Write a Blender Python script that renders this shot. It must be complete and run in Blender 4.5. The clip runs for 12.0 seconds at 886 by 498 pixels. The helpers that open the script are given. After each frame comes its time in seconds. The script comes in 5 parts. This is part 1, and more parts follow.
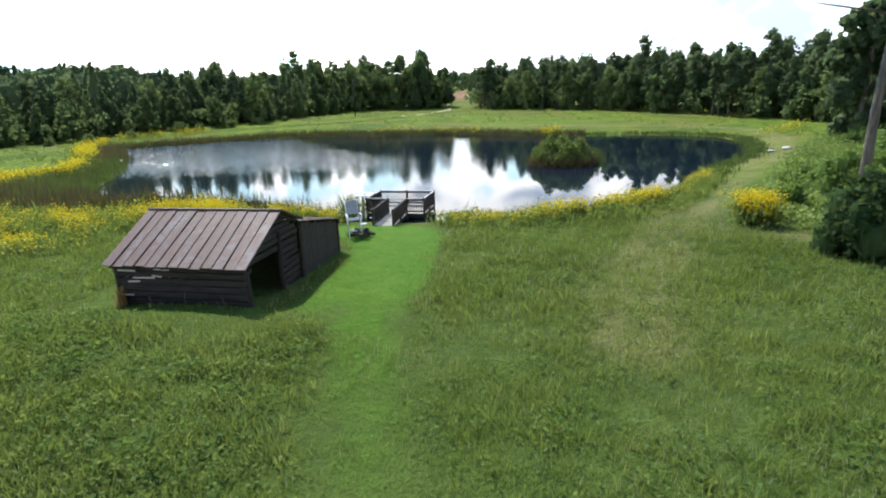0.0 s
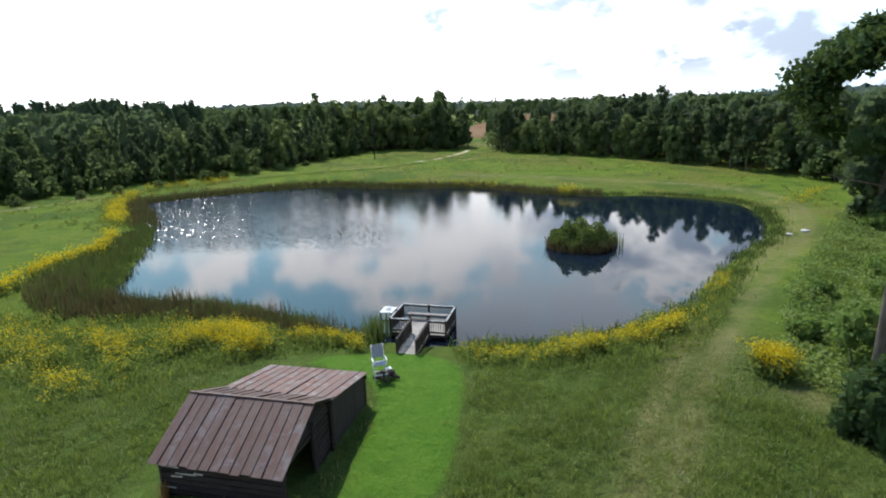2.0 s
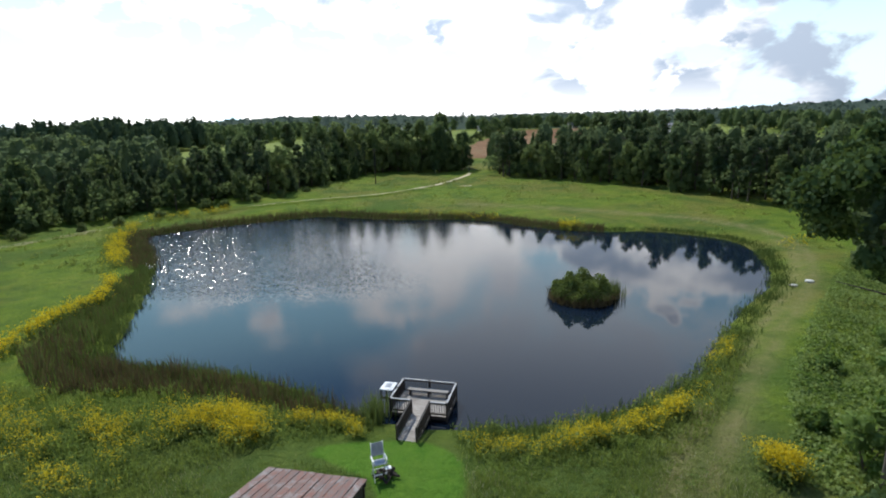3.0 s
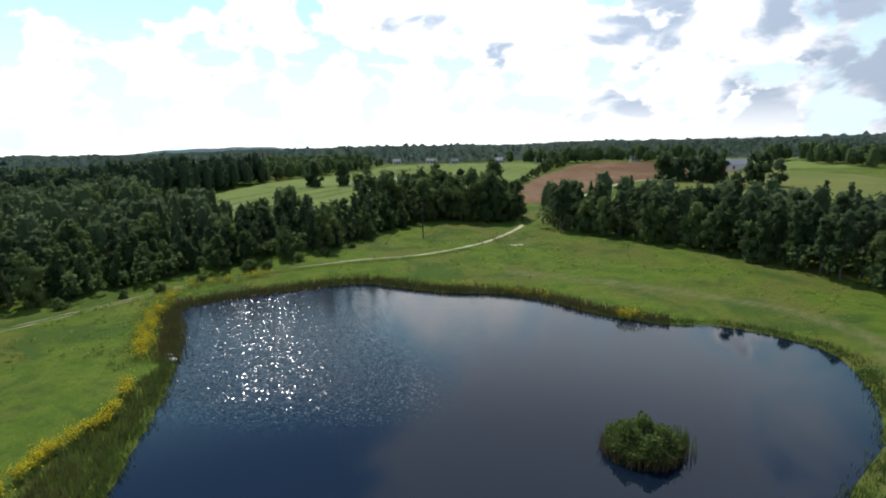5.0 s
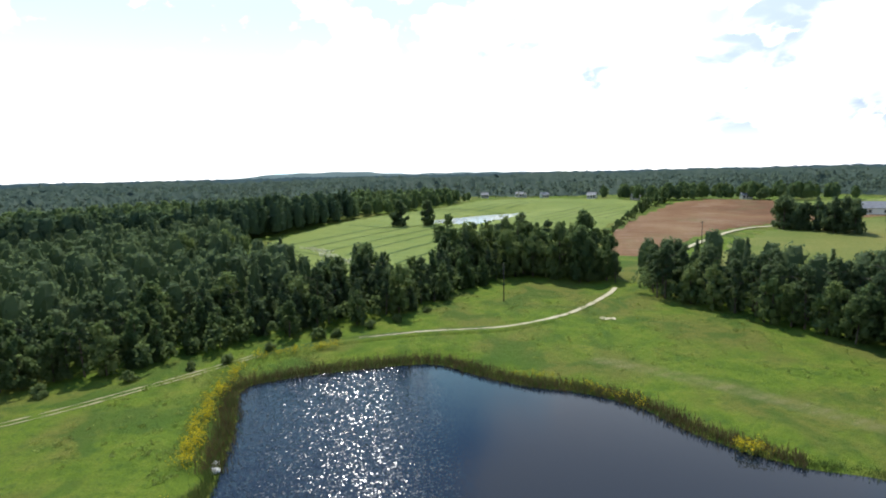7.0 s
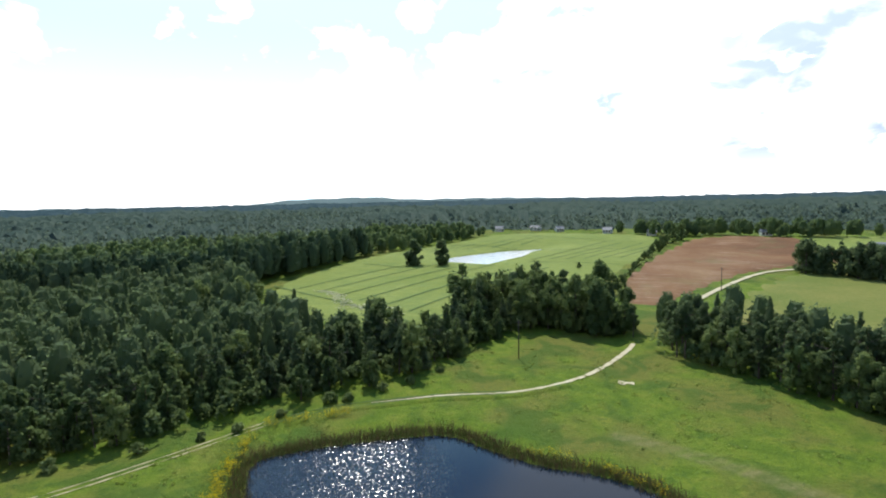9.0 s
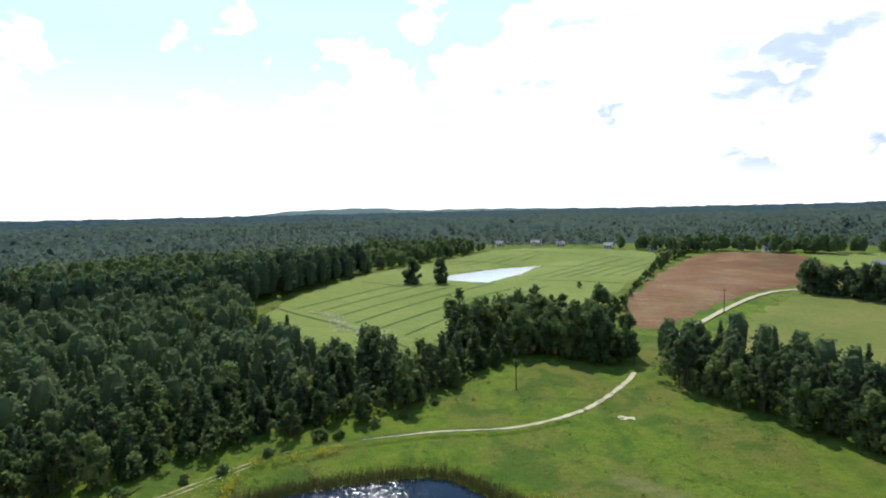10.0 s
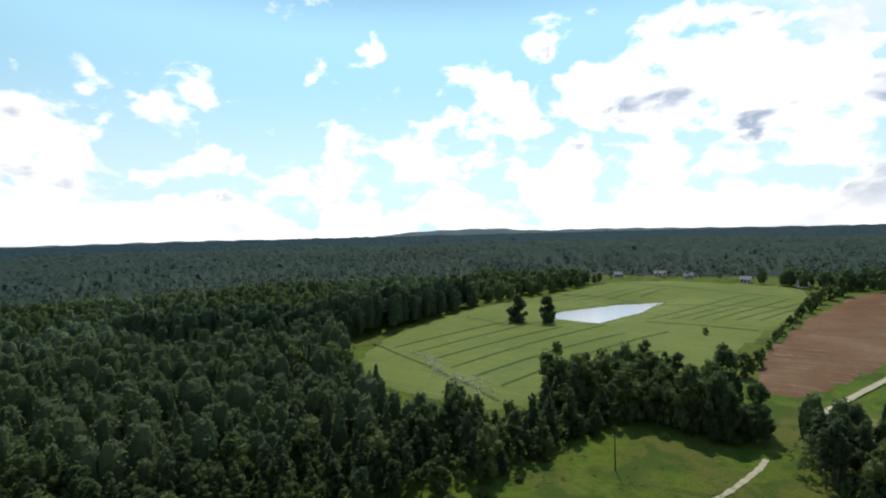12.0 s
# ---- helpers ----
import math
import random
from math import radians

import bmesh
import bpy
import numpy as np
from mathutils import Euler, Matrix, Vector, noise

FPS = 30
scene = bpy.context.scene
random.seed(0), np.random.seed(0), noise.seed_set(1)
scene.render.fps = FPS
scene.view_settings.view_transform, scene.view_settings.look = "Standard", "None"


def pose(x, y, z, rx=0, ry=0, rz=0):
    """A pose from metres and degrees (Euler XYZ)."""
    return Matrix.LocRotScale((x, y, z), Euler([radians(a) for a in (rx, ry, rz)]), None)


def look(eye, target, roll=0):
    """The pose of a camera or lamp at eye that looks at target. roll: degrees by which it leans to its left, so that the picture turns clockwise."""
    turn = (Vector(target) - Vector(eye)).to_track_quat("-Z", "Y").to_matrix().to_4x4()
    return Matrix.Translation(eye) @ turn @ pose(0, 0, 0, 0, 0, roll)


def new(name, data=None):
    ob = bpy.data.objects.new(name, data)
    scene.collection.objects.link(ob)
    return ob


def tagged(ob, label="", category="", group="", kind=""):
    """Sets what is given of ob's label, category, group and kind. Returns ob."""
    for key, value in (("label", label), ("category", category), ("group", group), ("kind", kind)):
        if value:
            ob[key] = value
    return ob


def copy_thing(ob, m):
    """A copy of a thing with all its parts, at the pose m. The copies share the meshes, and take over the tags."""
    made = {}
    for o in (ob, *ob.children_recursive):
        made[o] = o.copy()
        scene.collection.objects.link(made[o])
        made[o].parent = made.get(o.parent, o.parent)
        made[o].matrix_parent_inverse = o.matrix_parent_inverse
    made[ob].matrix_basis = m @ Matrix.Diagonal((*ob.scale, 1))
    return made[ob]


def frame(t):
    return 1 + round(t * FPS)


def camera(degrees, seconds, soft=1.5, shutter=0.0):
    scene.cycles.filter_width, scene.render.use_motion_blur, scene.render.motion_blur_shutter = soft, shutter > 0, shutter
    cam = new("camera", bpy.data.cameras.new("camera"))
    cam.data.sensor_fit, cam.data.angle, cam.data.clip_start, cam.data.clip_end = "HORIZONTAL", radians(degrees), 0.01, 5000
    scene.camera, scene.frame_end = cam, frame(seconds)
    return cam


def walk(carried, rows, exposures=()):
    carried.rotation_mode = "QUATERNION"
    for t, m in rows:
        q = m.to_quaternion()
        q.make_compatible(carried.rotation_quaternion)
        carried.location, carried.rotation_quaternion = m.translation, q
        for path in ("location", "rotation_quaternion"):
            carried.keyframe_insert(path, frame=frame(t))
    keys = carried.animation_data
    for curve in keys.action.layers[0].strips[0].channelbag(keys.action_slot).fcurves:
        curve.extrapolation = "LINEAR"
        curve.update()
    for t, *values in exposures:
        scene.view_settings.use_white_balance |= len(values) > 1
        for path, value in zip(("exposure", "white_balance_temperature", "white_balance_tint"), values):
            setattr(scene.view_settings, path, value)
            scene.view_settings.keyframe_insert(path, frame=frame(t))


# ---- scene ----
cam = camera(79.6, 12.0, 2.0)
METRES, EYE, TILT, LEAN, TURN = 60.0, 6.5, -16.0, 1.9, 0.0
ROWS = [
    (0.0, 0.0, 0.0, 0.0, 0.0, 0.0, -0.0),
    (0.5, -0.0007, 0.0041, 0.0157, 0.44, 0.54, -0.21),
    (1.0, -0.0016, -0.0024, 0.039, 0.92, 1.02, -0.41),
    (1.5, -0.0035, -0.0101, 0.0662, 1.23, 1.52, -0.55),
    (2.0, -0.0068, -0.0163, 0.0957, 1.59, 2.1, -0.76),
    (2.5, -0.0091, -0.0202, 0.1268, 1.69, 2.64, -0.83),
    (3.0, -0.008, -0.0133, 0.1615, 1.69, 3.13, -0.86),
    (5.0, 0.0144, 0.0838, 0.3223, 7.62, 5.17, -2.65),
    (5.5, 0.0161, 0.1185, 0.3643, 11.0, 5.57, -3.65),
    (6.0, 0.0166, 0.1559, 0.4079, 13.84, 5.94, -4.47),
    (6.5, 0.0147, 0.1919, 0.4503, 15.92, 6.44, -5.08),
    (7.0, 0.0103, 0.2184, 0.4926, 16.94, 7.02, -5.36),
    (9.0, 0.0009, 0.2157, 0.6147, 18.46, 9.51, -5.8),
    (9.5, 0.0024, 0.2294, 0.6494, 18.51, 10.04, -5.74),
    (10.0, 0.0063, 0.2542, 0.6881, 18.66, 10.58, -5.78),
    (10.5, 0.0163, 0.2834, 0.7284, 20.33, 10.92, -6.18),
    (11.0, 0.0307, 0.317, 0.7699, 24.12, 11.03, -7.05),
    (11.5, 0.0462, 0.3526, 0.8125, 28.96, 10.91, -8.18),
    (12.0, 0.0604, 0.3903, 0.8501, 31.41, 11.07, -8.69),
]
walk(cam, [(t, pose(0, 0, EYE, TILT, LEAN, TURN) @ pose(METRES * x, METRES * y, METRES * z, 90 + pitch, roll, yaw)) for t, x, y, z, yaw, pitch, roll in ROWS],
     [(0.0, 0.68), (1.0, 0.56), (1.5, 0.36), (2.0, 0.20), (2.5, 0.05), (5.0, -0.28), (5.5, -0.16), (6.5, 0.12), (7.2, 0.22), (8.8, 0.22), (10.0, 0.08), (10.7, -0.06), (11.3, -0.36), (12.0, -0.60)])

# the sun's course: degrees above the horizon and degrees to the left of straight ahead
SUN_UP, SUN_LEFT = 55.0, 28.0
sun_way = Vector((-math.sin(radians(SUN_LEFT)) * math.cos(radians(SUN_UP)), math.cos(radians(SUN_LEFT)) * math.cos(radians(SUN_UP)), math.sin(radians(SUN_UP))))
sun_data = bpy.data.lights.new("sun", "SUN")
sun_data.energy, sun_data.angle, sun_data.color = 4.2, radians(0.53), (0.99, 0.975, 0.91)
sun = new("sun", sun_data)
sun.matrix_world = look((0, 0, 200), Vector((0, 0, 200)) - sun_way)
rng = np.random.default_rng(7)


class Nodes:
    """Short forms for building a node tree."""

    def __init__(self, tree):
        self.tree = tree

    def add(self, kind, **settings):
        node = self.tree.nodes.new(kind)
        for key, value in settings.items():
            if key in node.inputs:
                self.feed(node.inputs[key], value)
        return node

    def feed(self, socket, value):
        if isinstance(value, bpy.types.NodeSocket):
            self.tree.links.new(value, socket)
        else:
            socket.default_value = value

    def noise(self, vector, scale, detail=4, rough=0.55, distortion=0.0):
        n = self.tree.nodes.new("ShaderNodeTexNoise")
        if vector is not None:
            self.feed(n.inputs["Vector"], vector)
        self.feed(n.inputs["Scale"], scale)
        n.inputs["Detail"].default_value, n.inputs["Roughness"].default_value, n.inputs["Distortion"].default_value = detail, rough, distortion
        return n.outputs["Fac"]

    def math(self, op, a, b=0.0, c=None, clamp=False):
        n = self.tree.nodes.new("ShaderNodeMath")
        n.operation, n.use_clamp = op, clamp
        self.feed(n.inputs[0], a), self.feed(n.inputs[1], b)
        if c is not None:
            self.feed(n.inputs[2], c)
        return n.outputs[0]

    def span(self, value, a, b, lo=0.0, hi=1.0):
        n = self.tree.nodes.new("ShaderNodeMapRange")
        n.interpolation_type = "SMOOTHSTEP"
        for i, v in enumerate((value, a, b, lo, hi)):
            self.feed(n.inputs[i], v)
        return n.outputs[0]

    def mix(self, fac, a, b, blend="MIX"):
        n = self.tree.nodes.new("ShaderNodeMix")
        n.data_type, n.blend_type = "RGBA", blend
        self.feed(n.inputs[0], fac)
        for socket, v in ((n.inputs[6], a), (n.inputs[7], b)):
            self.feed(socket, v if isinstance(v, bpy.types.NodeSocket) else (*v[:3], 1))
        return n.outputs[2]

    def ramp(self, fac, *stops):
        n = self.tree.nodes.new("ShaderNodeValToRGB")
        els = n.color_ramp.elements
        while len(els) < len(stops):
            els.new(0.5)
        for el, (pos, col) in zip(els, stops):
            el.position, el.color = pos, (*col, 1)
        self.feed(n.inputs[0], fac)
        return n.outputs[0]

    def scaled(self, vector, xyz, turn=0.0):
        n = self.tree.nodes.new("ShaderNodeMapping")
        self.feed(n.inputs["Vector"], vector)
        n.inputs["Scale"].default_value, n.inputs["Rotation"].default_value = xyz, (0, 0, radians(turn))
        return n.outputs[0]


# ---- sky: blue with a broken layer of fair-weather cloud ----
def build_sky():
    world = bpy.data.worlds.new("sky")
    world.use_nodes = True
    scene.world = world
    tree = world.node_tree
    tree.nodes.clear()
    n = Nodes(tree)
    sky = tree.nodes.new("ShaderNodeTexSky")
    sky.sky_type, sky.sun_disc = "NISHITA", False
    sky.sun_elevation, sky.sun_rotation = radians(SUN_UP), radians(-SUN_LEFT)
    sky.air_density, sky.dust_density, sky.ozone_density = 1.0, 0.8, 1.0
    co = tree.nodes.new("ShaderNodeTexCoord").outputs["Generated"]
    sep = tree.nodes.new("ShaderNodeSeparateXYZ")
    n.feed(sep.inputs[0], co)
    east, up = sep.outputs[0], n.math("MAXIMUM", sep.outputs[2], 0.0)
    way = n.scaled(co, (1.0, 1.0, 1.5))

    def heaps(v):
        """How thick the cloud is: broad banks broken into billows."""
        return n.math("ADD", n.math("MULTIPLY", n.noise(v, 1.7, 2, 0.5), 0.32), n.math("MULTIPLY", n.noise(v, 10.5, 7, 0.52, 0.2), 0.74))

    # whiter low down and towards the sun's side, clearer to the west
    veil = n.math("ADD", n.math("ADD", n.span(up, 0.0, 0.11, 0.11, 0.0), n.span(up, 0.19, 0.42, 0.0, -0.17)), n.math("MULTIPLY", n.span(east, -0.72, -0.22, -0.05, 0.055), n.math("MULTIPLY", n.span(up, 0.04, 0.20), n.span(up, 0.28, 0.42, 1.0, -0.6))))
    body = n.math("ADD", heaps(way), veil)
    cover = n.span(body, 0.49, 0.575)
    # flat grey undersides, small and scattered, more of them to the east
    under = n.noise(n.scaled(co, (1.0, 1.0, 1.9)), 7.5, 5, 0.5, 0.3)
    lean = n.math("ADD", n.span(east, -0.5, 0.35, -0.02, 0.135), n.math("MULTIPLY", n.math("SUBTRACT", n.noise(way, 2.6, 2), 0.5), 0.16))
    base = n.math("MULTIPLY", n.span(n.math("ADD", under, lean), 0.535, 0.735), n.span(up, 0.015, 0.09, 0.30, 1.0))
    # one broad darker bank stands in the east
    east_side = tree.nodes.new("ShaderNodeVectorMath")
    east_side.operation = "DOT_PRODUCT"
    n.feed(east_side.inputs[0], co)
    east_side.inputs[1].default_value = Vector((0.575, 0.805, 0.15)).normalized()
    shape = n.math("ADD", east_side.outputs["Value"], n.math("MULTIPLY", n.math("SUBTRACT", n.noise(n.scaled(co, (1.0, 1.0, 2.4)), 4.5, 5, 0.55, 0.2), 0.5), 0.12))
    bank = n.span(shape, 0.968, 0.992)
    # and a high grey one overhead, which only the pond shows
    overhead = tree.nodes.new("ShaderNodeVectorMath")
    overhead.operation = "DOT_PRODUCT"
    n.feed(overhead.inputs[0], co)
    overhead.inputs[1].default_value = Vector((0.12, 0.77, 0.62)).normalized()
    billow = n.math("MULTIPLY", n.math("SUBTRACT", n.noise(way, 5.0, 6, 0.55, 0.3), 0.5), 0.22)
    high_bank = n.span(n.math("ADD", overhead.outputs["Value"], billow), 0.90, 0.975)
    cover = n.math("MAXIMUM", cover, n.math("MULTIPLY", high_bank, 0.9))
    base = n.math("MAXIMUM", n.math("MULTIPLY", base, n.span(body, 0.53, 0.60)), n.math("MAXIMUM", n.math("MULTIPLY", bank, 0.95), n.math("MULTIPLY", high_bank, 0.55)))
    # the sky is brightest round the sun and pales towards the horizon; away from it the blue deepens
    facing = tree.nodes.new("ShaderNodeVectorMath")
    facing.operation = "DOT_PRODUCT"
    n.feed(facing.inputs[0], co)
    facing.inputs[1].default_value = sun_way
    glare = n.span(facing.outputs["Value"], 0.20, 0.84)
    cloud = n.mix(base, (1.0, 1.0, 1.0), (0.34, 0.41, 0.51))
    high = n.span(up, 0.33, 0.50)
    cloud = n.mix(1.0, cloud, n.mix(glare, (13.5, 13.7, 14.1), n.mix(high, (21.0, 21.0, 21.2), (15.0, 15.4, 16.0))), "MULTIPLY")
    blue = n.mix(glare, n.mix(n.span(up, 0.04, 0.34), (10.0, 12.2, 13.6), sky.outputs[0]), n.mix(high, n.mix(n.span(up, 0.05, 0.30), (12.0, 16.6, 18.6), (7.4, 13.2, 16.8)), (2.2, 4.6, 9.4)))
    out = n.mix(cover, blue, cloud)
    back = n.add("ShaderNodeBackground", Color=out, Strength=0.1)
    n.feed(n.add("ShaderNodeOutputWorld").inputs[0], back.outputs[0])


build_sky()


# ---- materials ----
def material(name, build, rough=0.8, metal=0.0, spec=0.3):
    """A principled surface whose colour and relief come from build(n, where): it returns colour, height and depth of relief."""
    m = bpy.data.materials.new(name)
    m.use_nodes = True
    n = Nodes(m.node_tree)
    bsdf = m.node_tree.nodes["Principled BSDF"]
    where = m.node_tree.nodes.new("ShaderNodeTexCoord").outputs["Object"]
    colour, height, depth = build(n, where)
    n.feed(bsdf.inputs["Base Color"], colour)
    bsdf.inputs["Roughness"].default_value, bsdf.inputs["Metallic"].default_value = rough, metal
    bsdf.inputs["Specular IOR Level"].default_value = spec
    if height is not None:
        b = n.add("ShaderNodeBump", Height=height, Distance=depth, Strength=1.0)
        n.feed(bsdf.inputs["Normal"], b.outputs[0])
    return m


def leafy(name, dark, light, glow, through_leaf=0.45, massed=False, ruffled=0.5, speckle=0.40, broad=0.4):
    """Foliage: light falls on it and shines through it. Each blade or leaf differs a little."""
    m = bpy.data.materials.new(name)
    m.use_nodes = True
    tree = m.node_tree
    tree.nodes.clear()
    n = Nodes(tree)
    geo = tree.nodes.new("ShaderNodeNewGeometry")
    info = tree.nodes.new("ShaderNodeObjectInfo")
    where = tree.nodes.new("ShaderNodeTexCoord").outputs["Object"]
    patch = n.math("ADD", n.math("MULTIPLY", n.span(n.noise(where, 0.21, 2), 0.34, 0.66), 1.0 - broad), n.math("MULTIPLY", n.span(n.noise(where, 0.022, 3), 0.3, 0.7), broad))
    pick = n.math("ADD", n.math("MULTIPLY", geo.outputs["Random Per Island"], speckle), n.math("MULTIPLY", patch, 1.0 - speckle))
    pick = n.math("ADD", pick, n.math("MULTIPLY", n.math("SUBTRACT", info.outputs["Random"], 0.5), 0.7), clamp=True)
    col = n.mix(pick, dark, light)
    a = n.add("ShaderNodeBsdfDiffuse", Color=col)
    b = n.add("ShaderNodeBsdfTranslucent", Color=n.mix(pick, [c * 0.8 for c in glow], glow))
    if massed:
        # leaves of one clump face mostly outwards from it
        out = n.add("ShaderNodeAttribute")
        out.attribute_name = "outward"
        world = n.add("ShaderNodeVectorTransform")
        world.vector_type, world.convert_from, world.convert_to = "NORMAL", "OBJECT", "WORLD"
        n.feed(world.inputs[0], out.outputs["Vector"])
        facing = n.add("ShaderNodeVectorMath")
        facing.operation = "MULTIPLY_ADD"
        n.feed(facing.inputs[0], geo.outputs["Normal"]), n.feed(facing.inputs[2], world.outputs[0])
        facing.inputs[1].default_value = (ruffled, ruffled, ruffled)
        unit = n.add("ShaderNodeVectorMath")
        unit.operation = "NORMALIZE"
        n.feed(unit.inputs[0], facing.outputs[0])
        n.feed(a.inputs["Normal"], unit.outputs[0])
    c = n.add("ShaderNodeBsdfGlossy", Roughness=0.6, Color=(0.5, 0.55, 0.5, 1))
    m1 = n.add("ShaderNodeMixShader", Fac=through_leaf)
    n.feed(m1.inputs[1], a.outputs[0]), n.feed(m1.inputs[2], b.outputs[0])
    m2 = n.add("ShaderNodeMixShader", Fac=0.015)
    n.feed(m2.inputs[1], m1.outputs[0]), n.feed(m2.inputs[2], c.outputs[0])
    n.feed(n.add("ShaderNodeOutputMaterial").inputs[0], m2.outputs[0])
    return m


def meadow_look(n, p):
    big = n.noise(p, 0.045, 4, 0.6)
    mid = n.noise(p, 0.28, 5, 0.62)
    tuft = n.noise(p, 1.1, 4, 0.6, 0.3)
    fine = n.noise(p, 4.5, 6, 0.72)
    c = n.ramp(mid, (0.30, (0.086, 0.142, 0.012)), (0.52, (0.146, 0.204, 0.018)), (0.75, (0.220, 0.234, 0.032)))
    c = n.mix(n.span(big, 0.44, 0.60, 0, 0.85), c, (0.185, 0.165, 0.036))
    c = n.mix(n.span(n.noise(p, 0.09, 4, 0.6, 0.6), 0.50, 0.62, 0, 0.75), c, (0.060, 0.112, 0.014))
    c = n.mix(n.span(tuft, 0.52, 0.68, 0.0, 0.5), c, (0.058, 0.105, 0.022))
    c = n.mix(n.span(fine, 0.35, 0.70, 0.5, 0.0), c, (0.042, 0.080, 0.016))
    mown = n.add("ShaderNodeAttribute")
    mown.attribute_name = "mown"
    worn = n.add("ShaderNodeAttribute")
    worn.attribute_name = "worn"
    tall = n.add("ShaderNodeAttribute")
    tall.attribute_name = "tall"
    thatch = n.ramp(n.noise(p, 0.9, 5, 0.65), (0.3, (0.046, 0.082, 0.018)), (0.7, (0.096, 0.132, 0.032)))
    c = n.mix(n.math("MULTIPLY", tall.outputs["Fac"], 0.8), c, thatch)
    short = n.ramp(n.noise(p, 0.8, 5, 0.65), (0.3, (0.072, 0.168, 0.014)), (0.7, (0.124, 0.222, 0.026)))
    short = n.mix(n.span(fine, 0.35, 0.7, 0.35, 0.0), short, (0.040, 0.105, 0.014))
    soft = n.math("ADD", mown.outputs["Fac"], n.math("MULTIPLY", n.math("SUBTRACT", tuft, 0.5), 0.5))
    c = n.mix(n.span(soft, 0.30, 0.70), c, short)
    trod = n.ramp(n.noise(p, 1.6, 5, 0.7), (0.3, (0.14, 0.150, 0.045)), (0.7, (0.240, 0.205, 0.095)))
    c = n.mix(n.math("MULTIPLY", worn.outputs["Fac"], n.span(mid, 0.3, 0.6, 0.25, 0.75)), c, trod)
    return c, n.math("ADD", n.math("MULTIPLY", fine, 0.6), n.math("ADD", mid, tuft)), 0.35


def pasture_look(n, p):
    big = n.noise(p, 0.03, 4, 0.6)
    fine = n.noise(p, 0.8, 6, 0.7)
    c = n.ramp(big, (0.35, (0.140, 0.160, 0.036)), (0.6, (0.205, 0.192, 0.052)), (0.75, (0.265, 0.210, 0.075)))
    return n.mix(n.span(fine, 0.35, 0.7, 0.4, 0.0), c, (0.07, 0.12, 0.02)), fine, 0.3


def crop_look(n, p):
    big = n.noise(p, 0.02, 4, 0.6)
    rows = n.noise(n.scaled(p, (0.06, 1.2, 1), -62), 1.0, 3, 0.6)
    fine = n.noise(p, 1.1, 5, 0.7)
    c = n.ramp(big, (0.35, (0.184, 0.210, 0.044)), (0.65, (0.254, 0.272, 0.070)))
    c = n.mix(n.span(rows, 0.4, 0.65, 0.40, 0.0), c, (0.11, 0.17, 0.04))
    c = n.mix(n.span(n.noise(p, 0.12, 5, 0.65, 0.5), 0.45, 0.7, 0.0, 0.55), c, (0.13, 0.18, 0.05))
    return n.mix(n.span(fine, 0.35, 0.65, 0.3, 0.0), c, (0.10, 0.17, 0.035)), fine, 0.3


def soil_look(n, p):
    big = n.noise(p, 0.022, 6, 0.65, 0.5)
    rows = n.noise(n.scaled(p, (0.05, 0.7, 1), 64), 1.0, 5, 0.75, 0.4)
    broken = n.span(n.noise(p, 0.05, 4, 0.6), 0.42, 0.62)
    fine = n.noise(p, 1.0, 5, 0.7)
    c = n.ramp(big, (0.3, (0.130, 0.064, 0.028)), (0.5, (0.205, 0.106, 0.046)), (0.7, (0.275, 0.176, 0.088)))
    c = n.mix(n.math("MULTIPLY", n.span(rows, 0.47, 0.66, 0.0, 0.85), broken), c, (0.38, 0.27, 0.185))
    c = n.mix(n.span(n.noise(p, 0.035, 4, 0.6, 1.0), 0.56, 0.70, 0.0, 0.45), c, (0.15, 0.16, 0.06))
    return n.mix(n.span(fine, 0.4, 0.7, 0.35, 0.0), c, (0.095, 0.05, 0.036)), fine, 0.25


def dirt_look(n, p):
    a = n.noise(p, 0.7, 5, 0.65)
    return n.ramp(a, (0.3, (0.38, 0.325, 0.195)), (0.7, (0.58, 0.515, 0.35))), a, 0.05


def wood_look(dark, light, grain=(0.7, 9.0, 9.0)):
    def build(n, p):
        info = n.tree.nodes.new("ShaderNodeObjectInfo").outputs["Random"]
        a = n.noise(n.scaled(p, grain), 2.0, 6, 0.7, 0.4)
        b = n.noise(p, 1.3, 3)
        c = n.mix(n.span(a, 0.3, 0.7), dark, light)
        c = n.mix(n.span(b, 0.5, 0.75, 0, 0.5), c, [v * 0.55 for v in dark])
        return n.mix(n.math("MULTIPLY", info, 0.35), c, [v * 0.5 for v in dark]), a, 0.012
    return build


def tin_look(base, rust, streak):
    def build(n, p):
        info = n.tree.nodes.new("ShaderNodeObjectInfo").outputs["Random"]
        a = n.noise(n.scaled(p, (3.0, 0.5, 1)), 2.8, 6, 0.7, 0.4)
        b = n.noise(p, 1.5, 6, 0.7, 0.3)
        c = n.mix(n.span(a, 0.40, 0.60), base, rust)
        c = n.mix(n.span(b, 0.50, 0.66, 0, 0.8), c, streak)
        c = n.mix(n.span(n.noise(p, 5.0, 5, 0.7), 0.55, 0.72, 0, 0.6), c, [v * 0.45 for v in rust])
        return n.mix(n.math("MULTIPLY", info, 0.35), c, [v * 0.55 for v in rust]), a, 0.004
    return build


def plain_look(colour, worn, scale=3.0, depth=0.004):
    def build(n, p):
        a = n.noise(p, scale, 5, 0.65)
        return n.mix(n.span(a, 0.4, 0.75, 0, 0.8), colour, worn), a, depth
    return build


